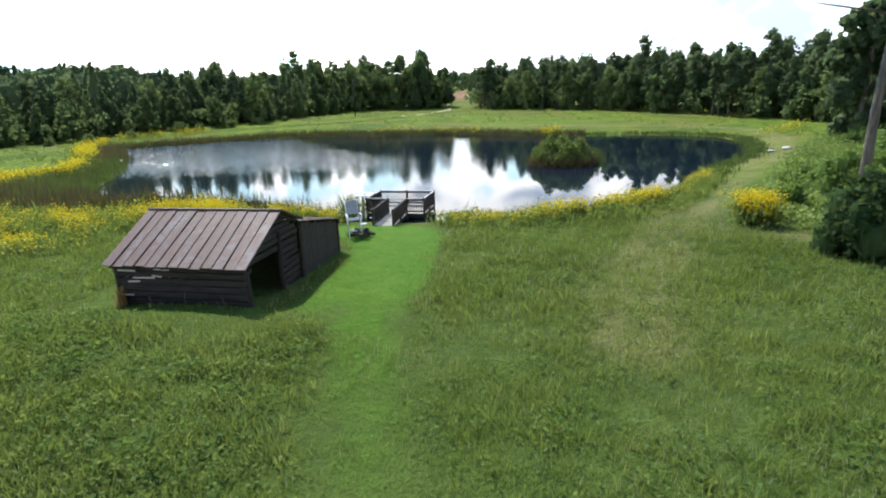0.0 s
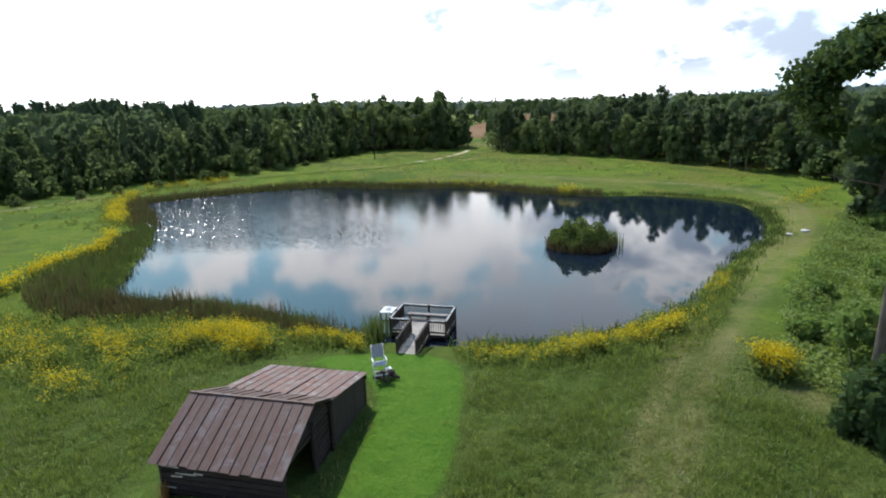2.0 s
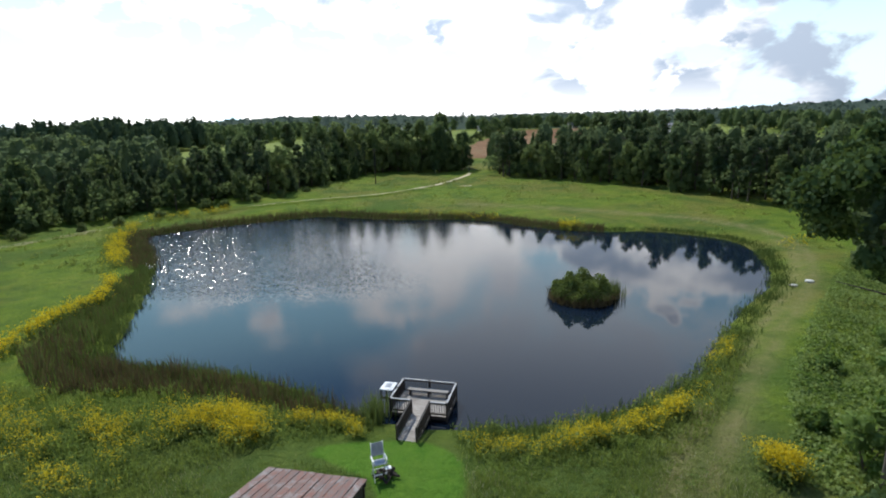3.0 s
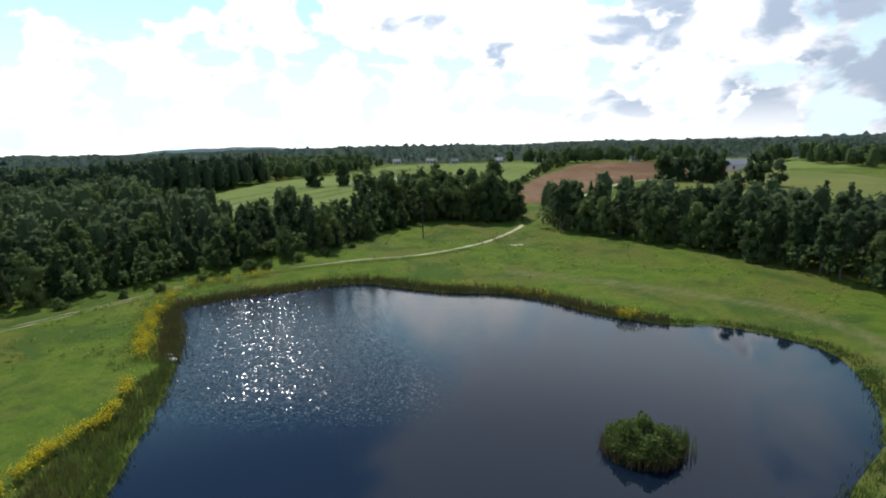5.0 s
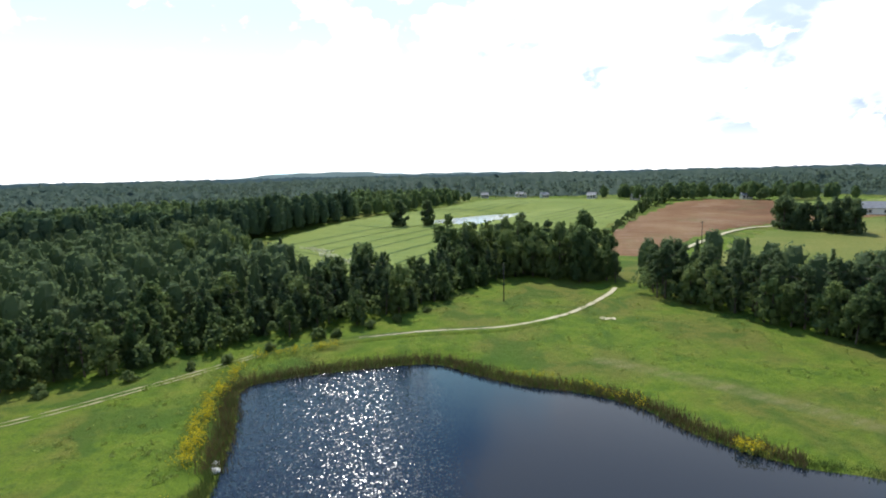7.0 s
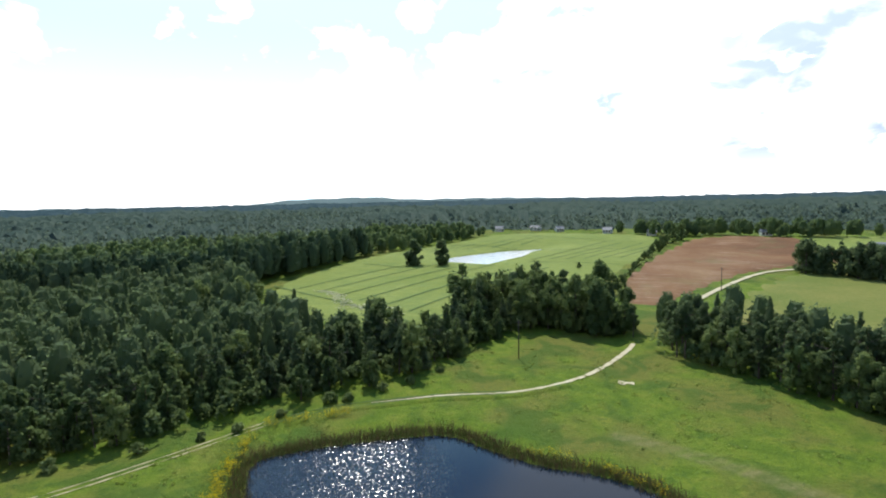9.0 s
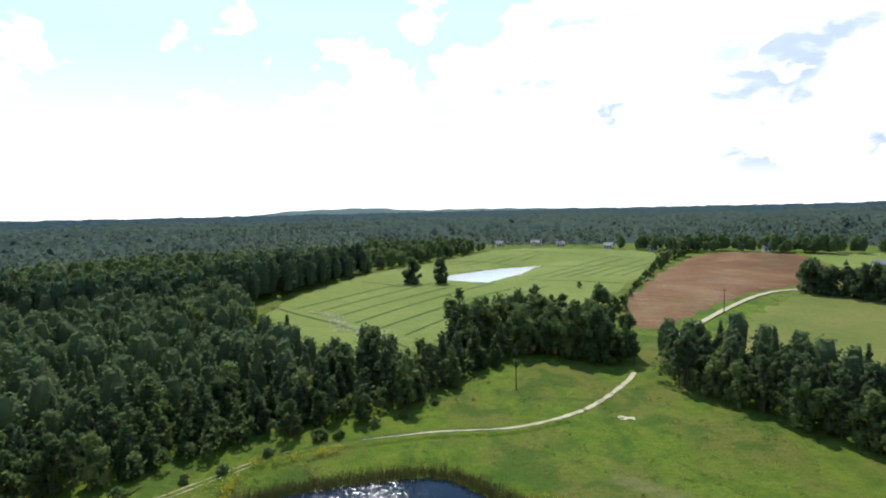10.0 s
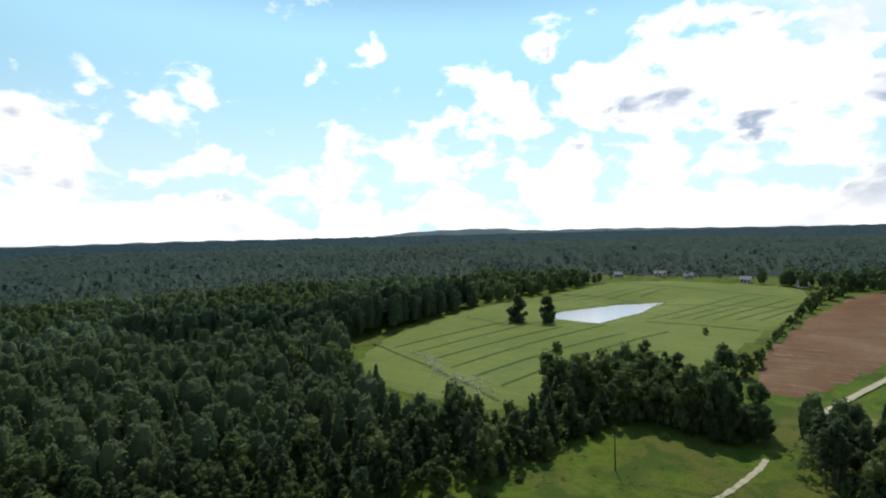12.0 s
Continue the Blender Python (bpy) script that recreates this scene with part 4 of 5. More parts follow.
def plant_stuff(rest_w, rest_e):
    gen = np.random.default_rng(33)
    ob = new("woods", low_trees("woods", np.concatenate([rest_w, rest_e]), 11.0, gen, 125, 0.74, M["needle"], 0.26, True, 0.72))
    tagged(ob, "dense mixed wood of dark pines and broadleaf trees", "woods", kind="stuff")
    front = scatter(WEST_WOOD, 3.3, gen)
    front = front[(edge_distance(WEST_EDGE, front) < 24) & (front[:, 0] > -125) & (front[:, 0] < -25)]
    under = np.concatenate([front, scatter(EAST_WOOD, 2.9, gen), scatter([(-12, 166), (0, 164), (1, 170), (-10, 180), (-28, 184), (-38, 176)], 3.0, gen)])
    ob = new("undergrowth", low_trees("undergrowth", under, 4.6, gen, 52, 0.75, M["leaf"], 0.36, False))
    tagged(ob, "dark leafy undergrowth beneath the pines", "undergrowth", kind="stuff")
    # farther woods round the fields: a dark stand of tall pines, and lighter younger wood behind it
    stand = np.array([(-222, 146), (-176, 172), (-150, 190), (-143, 232), (-138, 290), (-152, 300), (-166, 240), (-184, 205), (-232, 176)], float)
    ring = scatter([(-620, 60), (-240, 60), (-215, 180), (-150, 200), (-148, 240), (-138, 292), (-120, 348), (-97, 405), (-67, 431), (-20, 421), (18, 400), (46, 394), (96, 392), (150, 396), (190, 330), (420, 330), (420, 720), (-620, 720)], 6.2, gen, 0.8)
    ring = ring[~inside(stand, ring[:, 0], ring[:, 1])]
    ob = new("pine_stand", low_trees("pine_stand", scatter(stand, 4.6, gen), 14.0, gen, 90, 1.5, M["dusk_needle"], 0.25, True, 0.9))
    tagged(ob, "stand of tall dark pines beside the crop field", "woods", kind="stuff")
    d = np.hypot(ring[:, 0], ring[:, 1])
    a, b = ring[d < 420], ring[(d >= 420) & (gen.random(len(d)) < 0.40)]
    young = (a[:, 0] < -150) & (np.sin(a[:, 0] * 0.031) * np.sin(a[:, 1] * 0.027 + 1) + 0.5 * gen.normal(size=len(a)) > -0.1)
    ob = new("far_woods", low_trees("far_woods", a[~young], 9.5, gen, 46, 1.35, M["leaf"], 0.38, True, 0.9, 0.6))
    tagged(ob, "dark green woods round the far fields", "woods", kind="stuff")
    ob = new("young_woods", low_trees("young_woods", a[young], 9.0, gen, 44, 1.35, M["young_leaf"], 0.36, True, 0.8, 0.6))
    tagged(ob, "lighter green young wood beyond the pines", "woods", kind="stuff")
    ob = new("distant_woods", low_trees("distant_woods", b, 10.4, gen, 15, 2.2, M["hazed_needle"], 0.27, False, skyward=1.0))
    tagged(ob, "distant woods, green tinted bluish for haze", "woods", kind="stuff")


def distant_canopy():
    """The closed canopy out to the horizon: one rough sheet, haze tinted into its colours."""
    gen = np.random.default_rng(5)
    rings, turns = [470], []
    while rings[-1] < 4300:
        rings.append(rings[-1] * 1.016)
    turns = np.linspace(radians(-86), radians(62), 420)
    r, a = np.meshgrid(np.array(rings), turns, indexing="ij")
    r = r * (1 + gen.normal(size=r.shape) * 0.003)
    x, y = r * np.sin(a), r * np.cos(a)
    h = 10 + gen.normal(size=r.shape) * np.interp(r, (470, 4300), (1.6, 3.5)) + 4 * np.sin(x * 0.012) * np.sin(y * 0.009)
    h *= np.clip((r - 470) / 45, 0.0, 1)
    z = land(x.ravel(), y.ravel()).reshape(x.shape) + h
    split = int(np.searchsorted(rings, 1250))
    for name, lo, hi, mat, label in (("distant_canopy", 0, split + 1, "canopy", "closed green canopy of distant woods"), ("horizon_woods", split, len(rings), "horizon", "wooded country stretching to the horizon, tinted bluish for haze")):
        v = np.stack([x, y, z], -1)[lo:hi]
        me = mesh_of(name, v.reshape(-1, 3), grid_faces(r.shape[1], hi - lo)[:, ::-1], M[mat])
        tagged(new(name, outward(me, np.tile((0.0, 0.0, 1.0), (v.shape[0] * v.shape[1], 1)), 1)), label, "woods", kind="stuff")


def far_hill():
    """A low hill on the horizon, its haze painted as blue colour and glow."""
    m = bpy.data.materials.new("haze_glow_hill")
    m.use_nodes = True
    n = Nodes(m.node_tree)
    b = m.node_tree.nodes["Principled BSDF"]
    p = m.node_tree.nodes.new("ShaderNodeTexCoord").outputs["Object"]
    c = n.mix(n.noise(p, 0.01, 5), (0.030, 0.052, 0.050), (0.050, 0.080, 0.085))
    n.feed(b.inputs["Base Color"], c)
    # the hill emits its own bluish colour, in place of hazy air before it
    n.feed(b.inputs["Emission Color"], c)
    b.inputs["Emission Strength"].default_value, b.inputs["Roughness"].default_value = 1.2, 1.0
    a = np.linspace(radians(-88), radians(62), 300)
    deg = np.degrees(a)
    top = 14 + 38 * np.exp(-((deg + 31) / 7.2) ** 4) + 28 * np.exp(-((deg + 15) / 11) ** 2) + 4 * np.sin(deg * 0.21 + 1) + 3 * np.sin(deg * 1.9) + rng.normal(size=a.size) * 0.8
    v = []
    for k, (rad, f) in enumerate(((4150, 0.0), (4250, 0.75), (4330, 1.0), (4450, 0.6))):
        v.append(np.stack([rad * np.sin(a), rad * np.cos(a), 30 + top * f], 1))
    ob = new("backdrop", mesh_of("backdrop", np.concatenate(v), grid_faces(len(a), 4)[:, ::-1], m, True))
    tagged(ob, "low wooded hill on the horizon, haze painted as a blue glow", "hill", kind="structure")


rest_w, rest_e = plant_woods()
plant_stuff(rest_w, rest_e)
distant_canopy()
far_hill()


def big_oak():
    """The large broadleaf tree beside the path."""
    gen = np.random.default_rng(9)
    x, y = 17.2, 21.8
    t = thing("tree", pose(x, y, 0.3), "tall leafy oak with a grey trunk above shrubs", "tree")
    part("trunk", trunk_mesh(15.5, 0.21, gen, 14, (0.3, 0.3), 0.55), M["bark"], t)
    lobes = []
    for _ in range(56):
        f = gen.uniform(0, 1)
        a, q = gen.uniform(0, math.tau), gen.uniform(0.15, 1.0) ** 0.6 * 4.5 * math.sin(math.pi * (0.20 + 0.68 * f)) ** 0.6
        lobes.append((q * math.cos(a) + 0.2, q * math.sin(a) + 0.2, 9.6 + f * 5.8, gen.uniform(0.6, 1.3)))
    lobes = np.array(lobes)
    k = gen.choice(len(lobes), 22000, p=lobes[:, 3] ** 2 / (lobes[:, 3] ** 2).sum())
    d = gen.normal(size=(22000, 3))
    d /= np.linalg.norm(d, axis=1)[:, None]
    d *= (gen.uniform(0.2, 1.05, 22000) * lobes[k, 3])[:, None]
    d[:, 2] *= 0.62
    way = d / np.linalg.norm(d, axis=1)[:, None] + (lobes[k, :3] - (0.2, 0.2, 12.0)) / 5.0 + (0, 0, 0.4)
    part("crown", outward(mesh_of("crown", *leaves(lobes[k, :3] + d, 0.25, gen=gen), M["oak"]), way / np.linalg.norm(way, axis=1)[:, None]), M["oak"], t)


def shrub(name, x, y, r, h, n, leaf, mat, label, seed, kind="broad"):
    gen = np.random.default_rng(seed)
    t = thing(name, pose(x, y, land(np.array([x]), np.array([y]))[0]), label, "shrub")
    bm = bmesh.new()
    for _ in range(6):
        a, q = gen.uniform(0, math.tau), gen.uniform(0.2, 0.7) * r
        rod(bm, (0, 0, -0.1), (q * math.cos(a), q * math.sin(a), h * gen.uniform(0.5, 0.85)), 0.04, 0.012, 5, 0.05, 3)
    part("stems", bm, M["bark"], t)
    part("foliage", crown_mesh("foliage", kind, n, h, r, leaf, mat, gen), mat, t)
    return t


big_oak()
shrub("pine_bush", 14.9, 18.5, 1.7, 2.9, 3600, 0.22, M["oak"], "dense dark green young pine beside the path", 3, "cone")
for i, (x, y, r, h) in enumerate(((17.8, 27.2, 0.9, 0.8), (22.5, 33.6, 1.0, 0.8), (22.5, 27.8, 1.5, 1.4), (26, 31.8, 1.6, 1.6), (29, 36, 1.8, 1.7), (33, 39, 2.4, 2.6), (16.6, 17.6, 1.5, 2.2), (17.6, 23.5, 1.6, 3.0), (20.8, 19.2, 1.9, 2.8), (39.5, 52, 1.7, 1.4), (43, 57, 2.0, 1.7))):
    shrub("shrub", x, y, r, h, 1500, 0.18, M["shrub"], "rounded leafy green shrub beside the grass path", 40 + i)


for i, (x, y, r, h) in enumerate(((-79.5, 74.5, 1.5, 2.2), (-65.5, 89, 1.0, 1.5), (-61.8, 93.5, 1.2, 1.7), (-58.5, 100.5, 1.1, 1.6), (-53, 108, 1.6, 2.2), (-50, 109.5, 1.2, 1.7), (-45.7, 115.6, 1.4, 2.0), (-41.8, 120.5, 1.3, 1.8), (-71.5, 82.5, 1.3, 2.0), (-38.2, 128, 1.0, 1.3))):
    shrub("shrub", x + 1.3, y - 1.2, r, h * 0.8, 420, 0.28, M["light_leaf"], "pale green rounded shrub at the wood's foot", 140 + i)


# ---- fields' edges: hedge bushes and lone trees ----
def far_tree(x, y, h, r, mat, label, seed, kind="broad", n=500):
    gen = np.random.default_rng(seed)
    t = thing("tree", pose(x, y, land(np.array([x]), np.array([y]))[0]), label, "tree")
    part("trunk", trunk_mesh(h * 0.9, 0.02 * h, gen, 4), M["bark"], t)
    part("crown", crown_mesh("crown", kind, n, h, r, r * 0.24, mat, gen), mat, t)


far_tree(41.5, 54.5, 14.0, 3.4, M["needle"], "tall dark evergreen beyond the oak, green to the ground", 53, "broad", 2200)
far_tree(45.5, 52.0, 15.0, 3.8, M["needle"], "tall dark evergreen beyond the oak, green to the ground", 54, "broad", 2000)
far_tree(-97.5, 261, 12.5, 4.6, M["needle"], "lone dark rounded tree in the crop field", 51, n=1400)
far_tree(-84, 262, 12.0, 4.4, M["needle"], "lone dark rounded tree by the farm pond", 52, n=1400)
for i, (x, y, s) in enumerate(((-4.5, 212, 7.2), (-1.5, 224, 5.2), (-0.5, 236, 3.6), (1.2, 248, 3.0), (3.2, 260, 4.4), (5, 272, 4.0), (7.5, 286, 5.2), (10, 300, 4.6), (12, 314, 5.6), (14.5, 328, 7.2), (17, 342, 7.6), (20, 356, 8.2), (25, 368, 9.0), (31, 380, 10.0), (-20, 262, 3.2))):
    far_tree(x, y, s, s * 0.42, M["leaf"], "rounded hedge bush between green and brown fields", 60 + i, n=260)
gen_g = np.random.default_rng(77)
for i in range(20):
    f = i / 19
    far_tree(66 + 30 * f + gen_g.uniform(-7, 7), 268 - 26 * f + gen_g.uniform(-8, 8), gen_g.uniform(10, 14), gen_g.uniform(3.2, 4.4), M["needle"], "dark tree in a small grove beside the road", 90 + i, n=700)


# ---- the log shed ----
def build_shed():
    turn = math.degrees(math.atan2(-0.86, 4.45))
    shed = thing("log_shed", pose(-7.5, 16.78, 0.33, 0, 0, turn), "old weathered log shed with a rusty tin roof and lean-to", "shed")
    L, F, R1, B = 2.28, -2.22, 1.55, 4.85
    ze, zr, zm, zb = 1.72, 2.92, 2.28, 1.55
    # roof: seamed sheets on three slopes
    def slope(count, v0, z0, v1, z1, mat, label, over, rib=0.03):
        w = (2 * L + over) / count
        for i in range(count):
            u = -L - over / 2 + w * (i + 0.5)
            sheet = bmesh.new()
            a, b = Vector((u, v0 - random.uniform(-0.03, 0.05), z0 + random.uniform(-0.02, 0.02))), Vector((u + random.uniform(-0.01, 0.01), v1, z1 + random.uniform(-0.012, 0.012)))
            beam(sheet, a, b, w * 0.99, 0.022)
            ob = part("roof_sheet", sheet, mat, shed, label)
            seam = bmesh.new()
            beam(seam, a + Vector((w / 2, 0, 0.018 + rib / 2)), b + Vector((w / 2, 0, 0.014 + rib / 2)), 0.022, rib)
            part("seam", seam, M["seam"], ob)
    slope(13, F - 0.06, ze - 0.02, 0.02, zr, M["tin"], "rusty brown tin sheet", 0.14, 0.020)
    slope(13, 0.02, zr - 0.01, R1, zm, M["tin"], "rusty brown tin sheet", 0.10, 0.022)
    slope(12, R1 - 0.1, zm - 0.03, B + 0.12, zb, M["red_tin"], "grey tin sheet with red rust", 0.0, 0.012)
    cap = bmesh.new()
    beam(cap, (-L - 0.08, 0.0, zr + 0.03), (L + 0.08, 0.0, zr + 0.025), 0.09, 0.02)
    part("ridge_cap", cap, M["tin"], shed)
    # log walls with gaps: front, both ends
    def log(a, b, r, mat="log"):
        bm = bmesh.new()
        beam(bm, a, b, r * 1.3, r * 2, 0.025)
        for v in bm.verts:
            v.co += Vector((random.uniform(-1, 1), random.uniform(-1, 1), random.uniform(-1, 1))) * 0.012
        part("log", bm, M[mat], shed)
    f = F + 0.22
    for i in range(8):
        z = 0.10 + i * 0.215
        cut = random.uniform(-0.04, 0.04)
        log((-L + 0.12, f, z + cut), (L - 0.16, f, z - cut * 0.5), 0.088)
        log((-L + 0.16, f - 0.1, z + 0.1), (-L + 0.16, R1, z + 0.1), 0.088)
        if 2.2 > z:
            log((L - 0.22, 0.05 if i < 7 else f, z + 0.1), (L - 0.22, 1.35, z + 0.1 + random.uniform(-0.03, 0.03)), 0.084)
    for k, z in enumerate((1.95, 2.15, 2.35, 2.55)):
        half = (zr - z) / (zr - ze) * 1.9
        for s in (-1, 1):
            log((s * (L - 0.2), -half, z), (s * (L - 0.2), min(half, 1.4), z), 0.082)
    for u, v, h in ((-L + 0.12, f, ze), (L - 0.14, f, ze), (L - 0.16, 0.05, 2.2), (L - 0.10, 1.42, 2.2), (L - 0.14, B - 0.1, zb), (-L + 0.14, B - 0.1, zb), (-L + 0.14, 1.42, 2.2)):
        bm = bmesh.new()
        rod(bm, (u, v, -0.3), (u + random.uniform(-0.03, 0.03), v, h), 0.085, 0.07, 8, 0.012, 4)
        part("post", bm, M["log"], shed)
    # pale slats showing between the front logs
    for u, z, w in ((-1.75, 1.5, 0.6), (-1.2, 1.28, 0.75), (-1.9, 0.72, 0.5), (-0.55, 1.56, 0.5), (-0.75, 1.36, 0.32), (-1.55, 1.15, 0.4)):
        bm = bmesh.new()
        beam(bm, (u - w / 2, f - 0.075, z), (u + w / 2, f - 0.075, z + random.uniform(-0.03, 0.03)), 0.02, 0.05)
        part("slat", bm, M["pale_board"], shed, "pale split slat")
    # upright boards round the lean-to
    def boards(u, v0, v1, z0, z1, along):
        n = int(abs(v1 - v0) / 0.19)
        for i in range(n):
            t = (i + 0.5) / n
            p = v0 + (v1 - v0) * t
            top = z0 + (z1 - z0) * t - random.uniform(0.02, 0.1)
            bm = bmesh.new()
            x, y = (u, p) if along else (p, u)
            box(bm, x, y, top / 2 - 0.08, 0.03 if along else 0.175, 0.175 if along else 0.03, top + 0.16, None, 0.004)
            part("board", bm, M["board"], shed)
    boards(L - 0.14, 1.5, B - 0.15, zm - 0.05, zb, True)
    boards(-L + 0.14, 1.5, B - 0.15, zm - 0.05, zb, True)
    boards(B - 0.08, -L + 0.2, L - 0.2, zb, zb, False)
    # rafters and plates
    for u in np.linspace(-L + 0.15, L - 0.15, 6):
        bm = bmesh.new()
        beam(bm, (u, F, ze - 0.08), (u, 0, zr - 0.08), 0.07, 0.1)
        beam(bm, (u, 0, zr - 0.1), (u, R1, zm - 0.1), 0.07, 0.1)
        part("rafter", bm, M["log"], shed)
    for v, z in ((f, ze - 0.13), (1.42, zm - 0.12), (B - 0.1, zb - 0.1)):
        bm = bmesh.new()
        beam(bm, (-L, v, z), (L, v, z), 0.12, 0.14, 0.01)
        part("wall_plate", bm, M["log"], shed)


# ---- the fishing dock ----
def build_dock():
    dock = thing("fishing_dock", pose(-3.95, 31.8, 0, 0, 0, -12.2), "brown wooden fishing dock with railed ramp over the pond", "dock")
    W, D, dz, top = 3.3, 2.45, 0.32, 1.17
    def plank(a, b, w, h, name, mat, label=""):
        bm = bmesh.new()
        beam(bm, a, b, w, h, 0.004)
        part(name, bm, M[mat], dock, label)
    n = 17
    for i in range(n):
        y = -D + (i + 0.5) * D / n
        plank((0, y, dz), (W, y, dz), D / n * 0.93, 0.035, "deck_board", "deck")
    r0, r1, R = 1.25, 2.32, 2.55
    for i in range(18):
        y = -D - (i + 0.5) * R / 18
        z = dz - 0.10 * (i / 18)
        plank((r0, y, z), (r1, y, z), R / 18 * 0.93, 0.035, "ramp_board", "deck")
    for a, b in (((0, 0), (W, 0)), ((0, -D), (W, -D)), ((0, 0), (0, -D)), ((W, 0), (W, -D))):
        plank((*a, dz - 0.12), (*b, dz - 0.12), 0.05, 0.18, "joist", "rail")
    for x in (r0, r1):
        plank((x, -D, dz - 0.12), (x, -D - R, dz - 0.2), 0.05, 0.16, "joist", "rail")
    posts = [(0, 0), (W / 2, 0), (W, 0), (0, -D / 2), (W, -D / 2), (0, -D), (W, -D), (r0, -D), (r1, -D), (r0, -D - R / 2), (r1, -D - R / 2), (r0, -D - R), (r1, -D - R)]
    for x, y in posts:
        foot = -1.4 if y > -D - 0.5 else -0.6
        bm = bmesh.new()
        box(bm, x, y, (foot + top + 0.04) / 2 - (0.1 if y < -D - 0.2 else 0), 0.10, 0.10, top + 0.04 - foot, None, 0.008)
        part("post", bm, M["rail"], dock)
    def rail(a, b, drop_a=0.0, drop_b=0.0, cap=("rail_cap", "bleached grey rail cap")):
        a, b = Vector((*a, 0)), Vector((*b, 0))
        za, zb = top - drop_a, top - drop_b
        plank(a + Vector((0, 0, za)), b + Vector((0, 0, zb)), 0.10, 0.04, "rail_cap", *cap)
        plank(a + Vector((0, 0, za - 0.08)), b + Vector((0, 0, zb - 0.08)), 0.04, 0.09, "top_rail", "rail")
        plank(a + Vector((0, 0, za - 0.72)), b + Vector((0, 0, zb - 0.72)), 0.04, 0.09, "bottom_rail", "rail")
        k = max(3, int((b - a).length / 0.13))
        for i in range(1, k):
            p = a.lerp(b, i / k)
            z = za + (zb - za) * i / k
            bm = bmesh.new()
            beam(bm, p + Vector((0, 0, z - 0.76)), p + Vector((0, 0, z - 0.05)), 0.04, 0.035)
            part("baluster", bm, M["rail"], dock)
    rail((0, 0), (W, 0)), rail((0, 0), (0, -D)), rail((W, 0), (W, -D)), rail((0, -D), (r0, -D)), rail((r1, -D), (W, -D))
    rail((r0, -D), (r0, -D - R), 0, 0.12, ("board", "grey-brown rail cap")), rail((r1, -D), (r1, -D - R), 0, 0.12, ("board", "grey-brown rail cap"))
    # bench along the water side
    for k in range(3):
        plank((0.4, -0.2 - 0.13 * k, 0.74), (W - 0.4, -0.2 - 0.13 * k, 0.74), 0.115, 0.035, "bench_slat", "deck", "bleached bench slat")
    for x in (0.5, W / 2, W - 0.5):
        plank((x, -0.33, dz), (x, -0.33, 0.72), 0.3, 0.05, "bench_leg", "rail")
    # cleaning table hung outside the rail
    table = bmesh.new()
    box(table, -0.62, -1.0, 1.10, 0.78, 1.0, 0.05, None, 0.01)
    table = part("table_top", table, M["white"], dock, "white cleaning table top")
    bm = bmesh.new()
    box(bm, -0.62, -0.95, 1.14, 0.34, 0.46, 0.02, None, 0.004)
    part("basin", bm, M["cloth"], table, "grey sink basin")
    for x, y in ((-0.95, -1.42), (-0.3, -1.42), (-0.95, -0.56), (-0.3, -0.56)):
        plank((x, y, -1.2), (x, y, 1.08), 0.07, 0.07, "table_leg", "rail")
    plank((-0.95, -1.42, 0.55), (-0.3, -1.42, 0.55), 0.03, 0.12, "brace", "rail")


def build_chair():
    z = land(np.array([-4.15]), np.array([23.15]))[0]
    chair = thing("folding_chair", pose(-4.15, 23.15, z + 0.02, 0, 0, 22), "tall white folding chair with grey cloth on the lawn", "chair")
    chair.scale = (1.0, 1.0, 1.0)
    def bar(name, a, b, r=0.022, mat="white"):
        bm = bmesh.new()
        rod(bm, a, b, r, r, 8)
        part(name, bm, M[mat], chair)
    for s in (-1, 1):
        bar("leg", (s * 0.30, -0.32, 0), (s * 0.27, 0.22, 0.95)), bar("leg", (s * 0.30, 0.36, 0), (s * 0.27, -0.26, 0.95))
        bar("back_post", (s * 0.27, 0.18, 0.75), (s * 0.27, 0.34, 1.62))
        bm = bmesh.new()
        box(bm, s * 0.31, -0.02, 1.02, 0.07, 0.5, 0.03, None, 0.01)
        part("armrest", bm, M["white"], chair)
        bar("arm_post", (s * 0.30, -0.24, 0.78), (s * 0.31, -0.22, 1.0))
    bar("foot_rest", (-0.30, -0.24, 0.32), (0.30, -0.24, 0.32), 0.03), bar("stretcher", (-0.30, 0.3, 0.25), (0.30, 0.3, 0.25))
    bm = bmesh.new()
    box(bm, 0, -0.02, 0.80, 0.54, 0.46, 0.05, None, 0.015)
    part("seat", bm, M["cloth"], chair, "grey cloth seat")
    bm = bmesh.new()
    box(bm, 0, 0, 0, 0.54, 0.03, 0.62, pose(0, 0.275, 1.30, -10), 0.01)
    part("backrest", bm, M["cloth"], chair, "grey cloth backrest")
    bm = bmesh.new()
    box(bm, 0.33, -0.3, 0.62, 0.3, 0.24, 0.03, None, 0.006)
    part("side_table", bm, M["white"], chair, "white side table")


